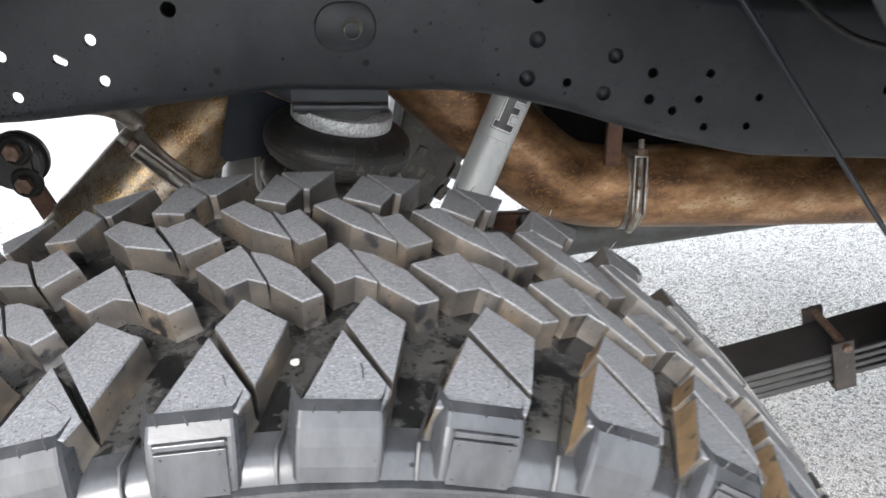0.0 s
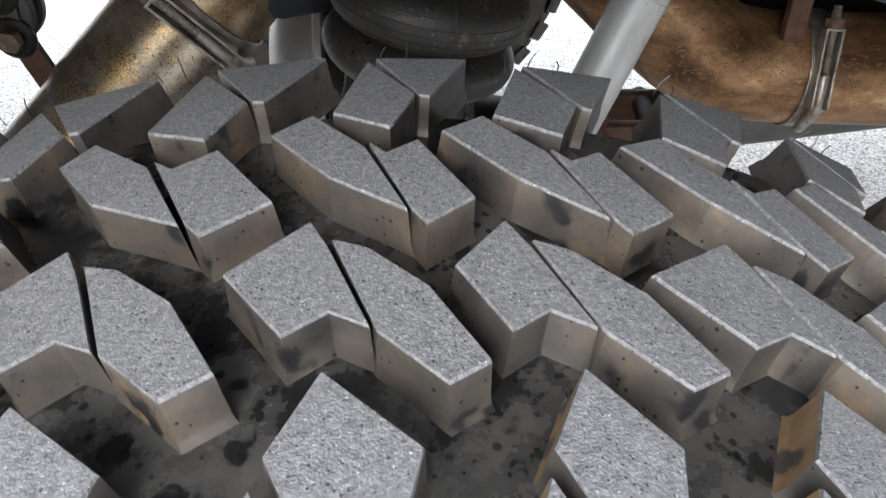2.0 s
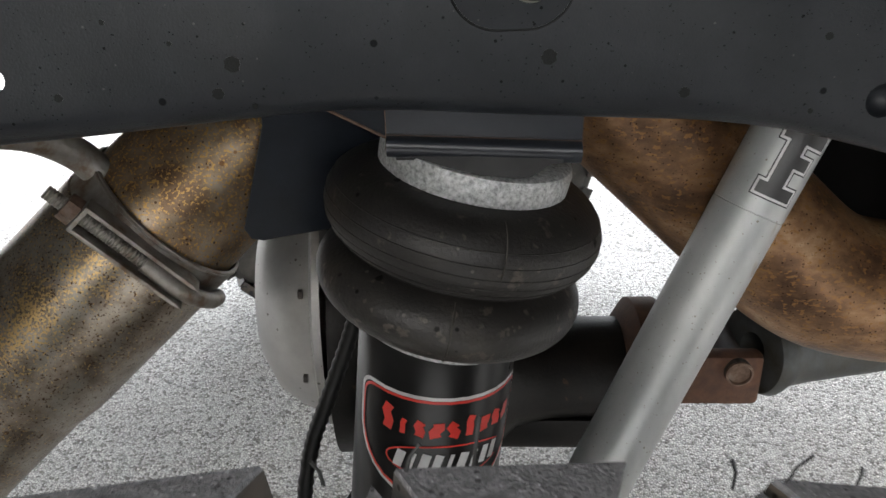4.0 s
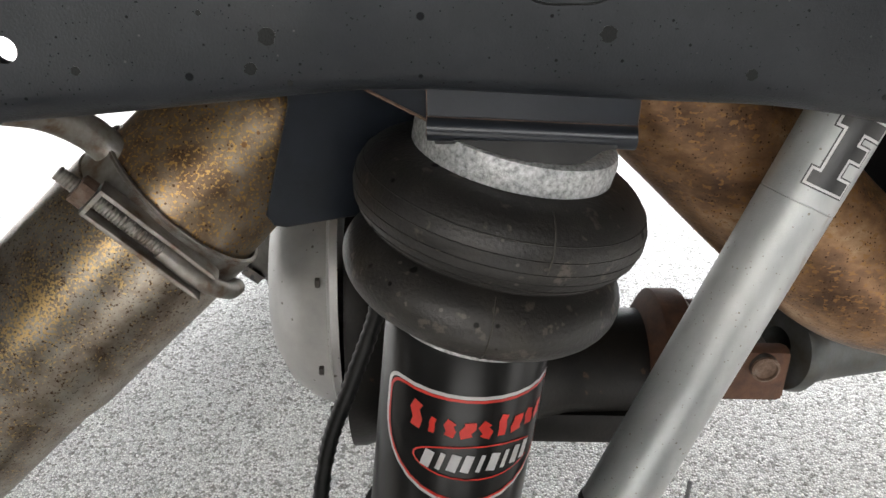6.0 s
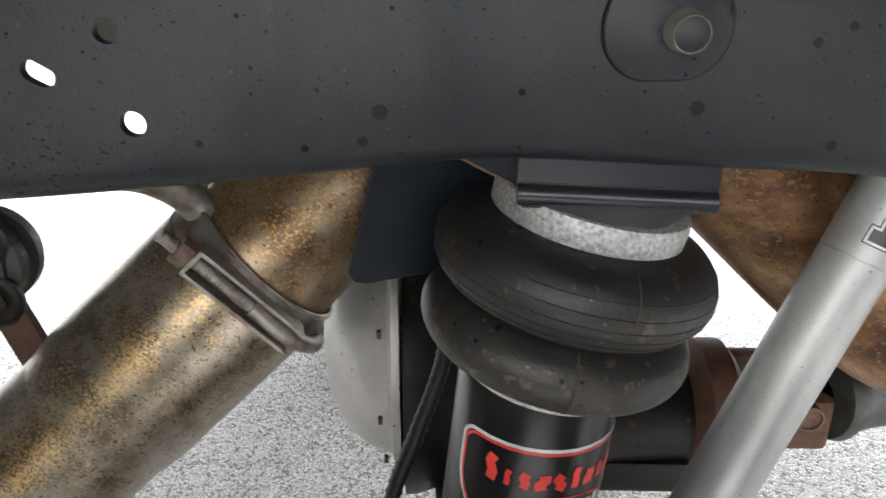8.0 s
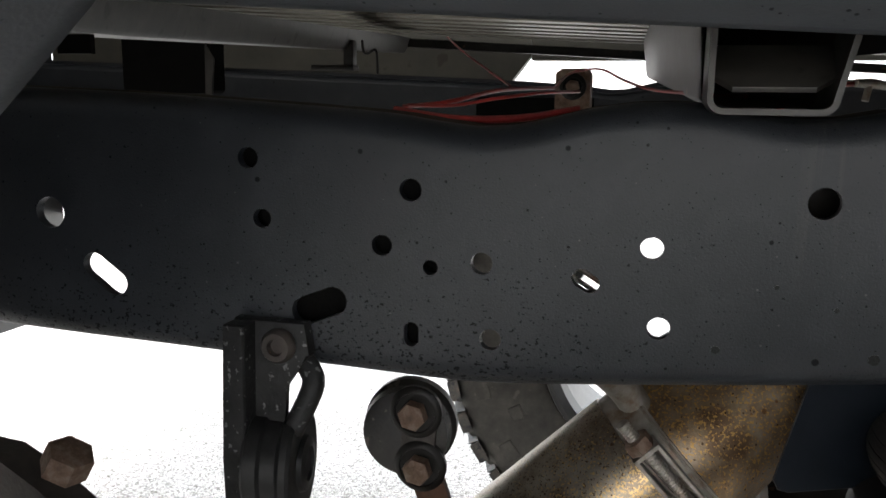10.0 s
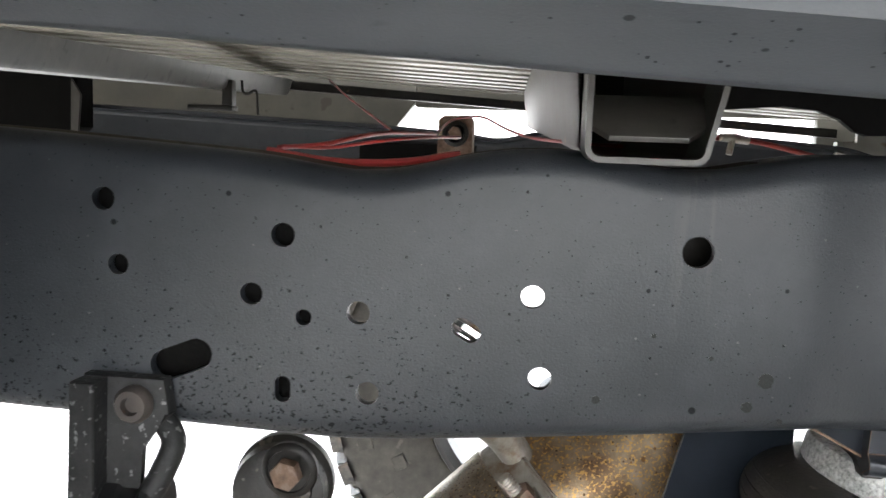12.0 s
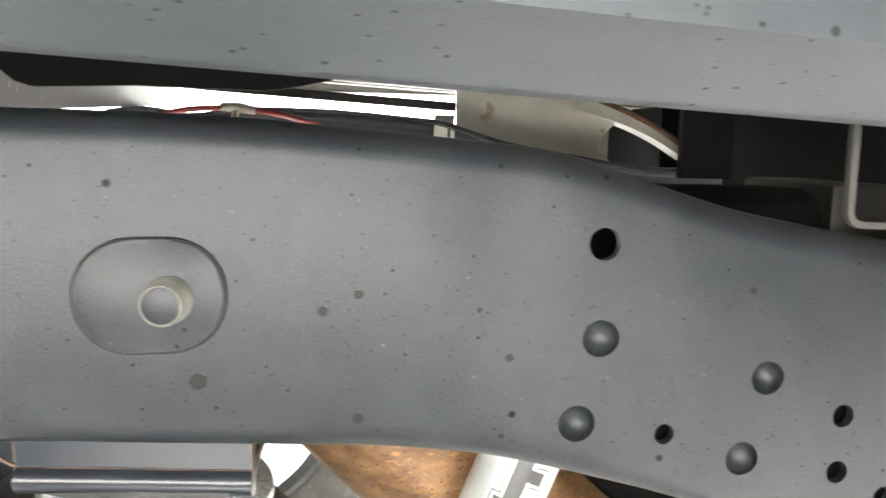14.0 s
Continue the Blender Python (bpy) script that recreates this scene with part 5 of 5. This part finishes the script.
def bed_sill(x0, x1, label, lift=0.0, skin=DARK, dy=0.0, dz=0.0, deep=0.05, tall=0.0):
    sill = thing("bed_sill", ((x0 + x1) / 2, 0.87, 1.03), label, "crossmember", "bed crossmembers")
    at = Matrix.Translation((0, dy, dz))
    w, th, rr, flare = x1 - x0, 0.0030, 0.008, 0.014
    turn = [radians(15 * k) for k in range(7)]

    def trough(g, r):
        return [(g, 1.085)] + [(rr - r * math.cos(a), 1.0125 + rr - r * math.sin(a)) for a in turn] + [(w - rr + r * math.sin(a), 1.0125 + rr - r * math.cos(a)) for a in turn] + [(w - g + flare, 1.085)]

    bm = bmesh.new()
    prism(bm, trough(0, rr) + trough(th, rr - th)[::-1], lambda a, b, k: at @ Vector((x0 + a, 0.860 + k, b)), deep)
    part("end_channel", bm, SILL, sill, angle=30)
    # Added plate in shade black, so the channel's inside reads as dark.
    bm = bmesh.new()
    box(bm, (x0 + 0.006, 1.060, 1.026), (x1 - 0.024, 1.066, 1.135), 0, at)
    part("end_plate", bm, SHADE, sill, "near-black plate standing for the shaded inside")
    if deep < 0.01:
        return sill
    bm = bmesh.new()
    tongue = [(0.004, 0.046), (0.004, 0.010), (0.012, 0.0), (w - 0.010, 0.0), (w + 0.001, 0.012), (w + 0.006, 0.046)]
    prism(bm, tongue, lambda a, b, k: at @ Vector((x0 + a, 0.867 + 0.86 * b - 0.5 * k, 1.0235 + 0.5 * b + 0.86 * k)), 0.003, 0.0008)
    lip = part("lip", bm, SILL, sill)
    bm = bmesh.new()
    prism(bm, oval(0.013, 0.004, 5), lambda a, b, k: at @ Vector((x0 + w * 0.55 + a, 0.881 + 0.86 * b - 0.5 * k, 1.0318 + 0.5 * b + 0.86 * k + 0.0026)), 0.0006)
    part("slot", bm, BLACK, lip, "small dark slot")
    bm = bmesh.new()
    rows = []
    for y, l, r, z in ((0.912, 0.0, w + 0.004, 1.016), (1.10, -0.002, w - 0.010, 1.022), (2.15, -0.052, w - 0.080, 1.075)):
        rows.append([bm.verts.new(at @ Vector((x0 + a, y, c))) for a, c in ((l - 0.010, z + lift + tall if tall else 1.146 - dz), (l, z + lift + 0.004), (l + 0.004, z + lift), (r - 0.004, z + lift), (r, z + lift + 0.004), (r + 0.010, z + lift + tall if tall else 1.146 - dz))])
    for p, q in zip(rows, rows[1:]):
        for k in range(5):
            bm.faces.new((p[k], p[k + 1], q[k + 1], q[k]))
    bm.faces.new(rows[-1])
    part("channel", bm, skin, sill, "dull hat channel under the floor")
    return sill


bed_sill(-0.2765, -0.2160, "open-ended grey steel bed crossmember over the rail")
bed_sill(-0.83, -0.765, "open-ended grey steel bed crossmember further back", 0.022, SILL, 0.0, 0.03, 0.05, 0.033)
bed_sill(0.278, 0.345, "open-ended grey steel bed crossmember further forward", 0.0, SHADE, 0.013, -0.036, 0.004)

mount = thing("bed_mount", (-0.414, 1.55, 0.98), "small rusty bed mount with a bolt above the far parts", "mount")
bm = bmesh.new()
prism(bm, [(-0.439, 0.96), (-0.391, 0.96), (-0.391, 1.060), (-0.396, 1.067), (-0.430, 1.066), (-0.438, 1.060)], lambda a, b, k: Vector((a, 1.55 + k, b)), 0.04, 0.004)
part("block", bm, RUSTBOLT, mount)
bm = bmesh.new()
lathe(bm, (-0.414, 1.55, 1.042), (0, -1, 0), [(0.018, 0), (0.018, 0.004), (0.013, 0.006), (0.0115, 0.002), (0, 0.002)], 24)
part("bushing", bm, GREASE, mount)
bolt_at("bolt_head", (-0.414, 1.548, 1.042), (0, -1, 0), 0.0095, 0.010, RUSTBOLT, mount)

post = thing("bed_mount", (-0.817, 1.75, 1.072), "black bed mount post with a foot plate under the rear crossmember", "mount")
bm = bmesh.new()
box(bm, (-0.826, 1.74, 1.076), (-0.808, 1.76, 1.122), 0.002)
part("post", bm, GREASE, post)
bm = bmesh.new()
box(bm, (-0.884, 1.735, 1.071), (-0.806, 1.765, 1.080), 0.002)
part("foot_plate", bm, GREASE, post)
bm = bmesh.new()
sweep(bm, smooth_path([(-0.795, 1.75, 1.122), (-0.793, 1.75, 1.104), (-0.785, 1.75, 1.100), (-0.774, 1.75, 1.106), (-0.769, 1.75, 1.100), (-0.767, 1.75, 1.066)], 6), 0.0022, 10)
solo("cable_hook", bm, GREASE, "thin hooked black rod hanging under the rear crossmember", "hook")
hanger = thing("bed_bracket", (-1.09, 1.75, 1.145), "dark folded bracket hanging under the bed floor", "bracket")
# Plate runs on in shade black to fill the dark space beside the flange.
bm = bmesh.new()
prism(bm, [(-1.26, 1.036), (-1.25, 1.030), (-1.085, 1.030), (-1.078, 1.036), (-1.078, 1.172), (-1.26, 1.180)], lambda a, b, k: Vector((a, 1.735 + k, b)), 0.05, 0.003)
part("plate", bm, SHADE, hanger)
bm = bmesh.new()
prism(bm, [(-1.086, 1.026), (-1.074, 1.024), (-1.068, 1.090), (-1.084, 1.115)], lambda a, b, k: Vector((a, 1.728 + k, b)), 0.006, 0.001)
part("flange", bm, SILL, hanger, "worn grey edge flange")

# The far side takes the darkened primer in place of real shade.
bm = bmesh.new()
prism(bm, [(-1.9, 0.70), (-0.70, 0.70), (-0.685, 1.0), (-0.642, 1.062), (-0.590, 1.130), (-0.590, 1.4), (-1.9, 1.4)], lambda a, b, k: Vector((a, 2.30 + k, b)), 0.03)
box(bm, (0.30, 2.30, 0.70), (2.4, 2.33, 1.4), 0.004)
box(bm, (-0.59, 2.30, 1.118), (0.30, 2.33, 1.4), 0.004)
solo("bed_side_far", bm, DIM_PRIMER, "olive primer inner face of the far bed side, darkened for shade", "bed side", kind="structure")

bm = bmesh.new()
prism(bm, [(-0.92, 1.149), (-0.92, 1.168), (0.32, 1.096), (0.32, 1.078)], lambda a, b, k: Vector((a, 2.235 + k, b)), 0.025, 0.003)
solo("floor_edge_bar", bm, GREASE, "dark steel bar under the far edge of the bed floor", "support bar")

far_house = thing("wheelhouse_far", (0.35, 1.86, 1.0), "pale primer wheelhouse with a rusty lip on the far side of the bed", "wheel liner", kind="structure")
bm = bmesh.new()
prism(bm, [(0.222, 0.93), (0.222, 1.11), (0.44, 1.11), (0.467, 1.084), (0.500, 1.060), (0.475, 1.035), (0.458, 1.012), (0.470, 0.998), (0.490, 0.984), (0.490, 0.93)], lambda a, b, k: Vector((a, 1.86 + k, b)), 0.012, 0.002)
part("panel", bm, CREAM, far_house)
lip_at = smooth_path([(0.43, 1.86, 1.094), (0.467, 1.86, 1.081), (0.52, 1.86, 1.060), (0.57, 1.86, 1.034), (0.621, 1.86, 1.000)], 5)
bm = extruded([[tuple(p + d) for d in (Vector((0, 0.02, 0)), Vector((0, -0.012, 0)), Vector((-0.010, -0.014, -0.022 + 0.016 * k / 20)), Vector((-0.012, 0.02, -0.024 + 0.016 * k / 20)))] for k, p in enumerate(lip_at)])
part("lip", bm, CREAM, far_house, "pale curled lip")
bm = bmesh.new()
sweep(bm, [p + Vector((0.004, -0.012, 0.003)) for p in lip_at], 0.0045, 8)
part("worn_edge", bm, STRAP, far_house, "rusty flaking edge")
bm = bmesh.new()
prism(bm, [(0.183, 0.95), (0.186, 1.058), (0.218, 1.058), (0.218, 0.95)], lambda a, b, k: Vector((a, 1.845 + k, b)), 0.02, 0.003)
stay = part("stay", bm, CREAM, far_house, "pale upright stay")
bm = bmesh.new()
prism(bm, oval(0.005, 0.022, 5), lambda a, b, k: Vector((0.209 + a, 1.8455 - k, 1.032 + b)), 0.001)
part("slot", bm, BLACK, stay, "dark slot")
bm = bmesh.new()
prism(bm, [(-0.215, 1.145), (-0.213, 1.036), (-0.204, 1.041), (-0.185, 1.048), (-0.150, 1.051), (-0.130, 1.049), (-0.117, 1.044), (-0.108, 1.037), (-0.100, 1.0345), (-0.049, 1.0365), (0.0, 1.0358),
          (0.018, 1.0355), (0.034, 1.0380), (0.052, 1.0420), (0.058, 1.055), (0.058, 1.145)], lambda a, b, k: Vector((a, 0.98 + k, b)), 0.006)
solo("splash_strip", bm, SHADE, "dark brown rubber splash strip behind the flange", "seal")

# ---- wheelhouse over the tyre and the bed side ----
section = [(0.28, 1.125), (0.45, 1.105), (0.60, 1.086), (0.69, 1.071), (0.725, 1.0655), (0.7325, 1.0640), (0.7345, 1.0615), (0.7340, 1.0481), (0.745, 1.0440), (0.765, 1.0365), (0.774, 1.0320), (0.779, 1.0301),
           (0.7835, 1.0312), (0.7845, 1.0345), (0.7845, 1.066), (0.735, 1.074), (0.69, 1.081), (0.60, 1.096), (0.45, 1.115), (0.28, 1.136)]
bm = extruded([[(x, y + 0.086 * x * min(1, (y - 0.28) / 0.42), z - 0.0499 * x) for y, z in section] for x in np.arange(-1.95, 2.5, 0.05)])
solo("wheelhouse_liner", bm, LINER, "grey wheelhouse liner with a rolled inner flange", "wheel liner", kind="structure")
back = smooth_path([(-0.30, 0, 1.20), (-0.345, 0, 1.125), (-0.385, 0, 1.068), (-0.421, 0, 1.034), (-0.472, 0, 0.987), (-0.55, 0, 0.905), (-0.60, 0, 0.80), (-0.63, 0, 0.66), (-0.64, 0, 0.46)], 4)
rows = []
for p in back:
    rows.append([(p.x + dx, y, p.z + dz) for y, dx, dz in ((0.285, 0, 0), (0.45, 0, 0), (0.590, 0, 0), (0.598, -0.003, -0.002), (0.600, -0.008, -0.004), (0.596, -0.010, -0.008), (0.45, -0.008, -0.006), (0.285, -0.008, -0.006))])
solo("wheelhouse_back", extruded(rows), LINER, "scuffed grey rear panel of the wheelhouse", "wheel liner", kind="structure")
# Front counterpart of the rear panel, unseen; added to darken the rail's front.
front = smooth_path([(0.20, 0, 1.16), (0.30, 0, 1.085), (0.38, 0, 1.01), (0.45, 0, 0.90), (0.49, 0, 0.78), (0.51, 0, 0.64), (0.52, 0, 0.50)], 4)
rows = [[(p.x + dx, y, p.z + dz) for y, dx, dz in ((0.285, 0, 0), (0.60, 0, 0), (0.60, 0.008, 0.006), (0.285, 0.008, 0.006))] for p in front]
solo("wheelhouse_front", extruded(rows), LINER, "grey front panel of the wheelhouse, out of view, added to shade the rail", "wheel liner", kind="structure")
# outer skin of the bed side, out of view; its wheel opening limits the light
rim = [(-1.9, 0.44), (-0.66, 0.44), (-0.64, 0.72), (-0.58, 0.88), (-0.48, 1.02), (-0.36, 1.085), (-0.20, 1.115), (0.05, 1.115), (0.22, 1.085), (0.34, 1.02), (0.44, 0.88), (0.50, 0.72), (0.52, 0.46), (2.4, 0.46)]
bm = extruded([[(x, 0.27, z), (x, 0.29, z), (x, 0.29, 1.75), (x, 0.27, 1.75)] for x, z in rim])
solo("bed_side_near", bm, BLACK, "dark outer bed side out of view, its wheel opening limiting the light", "bed side", kind="structure", smooth=False)

# Three walls out of view, added to block light below the bed.
bm = bmesh.new()
box(bm, (-1.95, 0.29, 0.42), (-1.9, 2.30, 1.4), 0.004)
solo("tailgate_wall", bm, BLACK, "unseen rear wall added to keep light from under the bed", "bed wall", kind="structure")
bm = bmesh.new()
box(bm, (-0.78, 0.29, 0.12), (-0.75, 0.83, 1.02), 0.004)
solo("splash_wall", bm, BLACK, "unseen dark wall added behind the wheel to shade the rail", "bed wall", kind="structure")
bm = bmesh.new()
box(bm, (2.4, 0.27, 0.55), (2.45, 2.33, 1.4), 0.004)
solo("cab_wall", bm, BLACK, "unseen front wall added to keep light from under the bed", "bed wall", kind="structure")

# ---- dark fillers and parts behind the rail ----
# Added backings that keep bright background out of the rail holes.
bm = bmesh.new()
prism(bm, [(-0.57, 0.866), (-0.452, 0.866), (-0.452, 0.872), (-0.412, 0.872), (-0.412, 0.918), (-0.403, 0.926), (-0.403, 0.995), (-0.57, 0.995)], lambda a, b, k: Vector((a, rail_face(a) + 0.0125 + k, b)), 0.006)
solo("rail_doubler", bm, SHADE, "added near-black plate backing the rail's rear holes", "reinforcement")
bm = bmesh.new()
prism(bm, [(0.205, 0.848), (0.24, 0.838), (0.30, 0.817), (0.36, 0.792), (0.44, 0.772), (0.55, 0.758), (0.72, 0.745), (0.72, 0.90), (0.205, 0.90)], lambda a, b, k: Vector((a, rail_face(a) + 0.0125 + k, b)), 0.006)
solo("rail_doubler", bm, SHADE, "added near-black plate backing the rail's front holes", "reinforcement")
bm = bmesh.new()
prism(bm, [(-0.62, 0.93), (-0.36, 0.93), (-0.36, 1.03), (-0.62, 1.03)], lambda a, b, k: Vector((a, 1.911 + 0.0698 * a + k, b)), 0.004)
solo("rail_doubler", bm, SHADE, "added near-black plate closing the far rail's holes", "reinforcement")
bm = bmesh.new()
box(bm, (-0.245, 0.950, 0.935), (-0.175, 0.990, 0.995), 0.004)
solo("bump_stop_block", bm, GREASE, "rusty dark block added behind the rail's large hole", "block")
# Boxes in shade black stand for dark spaces with no parts made out.
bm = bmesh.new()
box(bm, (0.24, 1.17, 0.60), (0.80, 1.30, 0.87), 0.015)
solo("frame_crossmember", bm, SHADE, "near-black box filling the dark gap behind the exhaust", "crossmember")
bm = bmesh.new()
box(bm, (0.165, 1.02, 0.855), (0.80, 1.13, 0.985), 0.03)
tank = thing("fuel_tank", (0.48, 1.07, 0.855), "near-black box with straps, added for the darkness inside the frame rail", "tank")
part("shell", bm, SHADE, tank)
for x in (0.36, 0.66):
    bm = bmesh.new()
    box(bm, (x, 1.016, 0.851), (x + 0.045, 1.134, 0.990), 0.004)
    part("strap", bm, GREASE, tank, "dark strap added round the box")
# Two more shade-black boxes fill the dark underside further forward.
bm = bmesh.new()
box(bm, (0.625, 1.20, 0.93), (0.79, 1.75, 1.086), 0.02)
pan = thing("underbody_pan", (1.0, 1.45, 0.93), "near-black box added for the darkness ahead of the axle", "underbody")
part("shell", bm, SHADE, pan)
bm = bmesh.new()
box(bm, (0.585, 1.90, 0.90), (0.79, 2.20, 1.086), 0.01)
part("rear_panel", bm, SHADE, pan, "near-black box for the darkness behind the wheelhouse lip")
for x in (0.66, 0.73):
    bm = bmesh.new()
    box(bm, (x, 1.190, 0.95), (x + 0.022, 1.1995, 1.07), 0.003)
    part("rib", bm, GREASE, pan, "rib added on the dark box")
bm = bmesh.new()
box(bm, (0.61, 1.188, 0.918), (0.79, 1.210, 0.931), 0.003)
part("flange", bm, GREASE, pan)

for k in range(3):
    bm = bmesh.new()
    sweep(bm, [(-0.375, 0.93, 0.944 - 0.0075 * k), (-0.335, 0.925, 0.922 - 0.0075 * k), (-0.312, 0.922, 0.909 - 0.0075 * k)], 0.0016, 8)
    solo("brake_line", bm, CLAMP, "thin steel brake line inside the frame rail", "brake line", "brake lines")

# ---- wires over the rail ----
def wire(pts, r, label):
    bm = bmesh.new()
    sweep(bm, smooth_path(pts, 8), r, 8)
    return solo("trailer_wire", bm, WIRE, label, "wire", "red wires")


wire([(-0.462, 0.95, 1.014), (-0.433, 0.95, 1.017), (-0.407, 1.0, 1.026), (-0.388, 1.1, 1.030), (-0.394, 1.2, 1.033), (-0.408, 1.40, 1.050), (-0.402, 1.47, 1.059), (-0.373, 1.48, 1.062), (-0.335, 1.33, 1.043), (-0.302, 1.2, 1.031), (-0.24, 1.05, 1.024)], 0.0015, "red wire draped over the rail and the bed mount")
wire([(-0.46, 0.925, 1.012), (-0.42, 0.925, 1.007), (-0.38, 0.93, 1.008), (-0.345, 0.935, 1.014)], 0.0024, "red wire lying on the rail flange")
wire([(-0.455, 0.938, 1.015), (-0.428, 0.944, 1.015), (-0.40, 0.955, 1.020), (-0.375, 0.98, 1.024), (-0.355, 1.03, 1.026)], 0.0011, "thin red wire beside the others on the rail")
wire([(-0.605, 1.6, 1.113), (-0.545, 1.45, 1.083), (-0.49, 1.32, 1.058), (-0.437, 1.2, 1.034)], 0.0012, "thin loose red wire")
joined = wire([(-0.20, 1.36, 0.99), (-0.165, 1.39, 1.022), (-0.125, 1.43, 1.040), (-0.07, 1.46, 1.045), (-0.01, 1.46, 1.036), (0.05, 1.41, 1.012), (0.075, 1.26, 0.96), (0.04, 1.12, 0.925)], 0.0032, "red wire with a crimp connector")
bm = bmesh.new()
sweep(bm, [(-0.086, 1.449, 1.046), (-0.068, 1.458, 1.046), (-0.050, 1.460, 1.043)], lambda f: 0.006 if 0.2 < f < 0.8 else 0.0048, 10)
sweep(bm, [(-0.070, 1.456, 1.046), (-0.074, 1.452, 1.026)], 0.004, 8)
part("crimp_connector", bm, CLAMP, joined, "brass crimp connector")
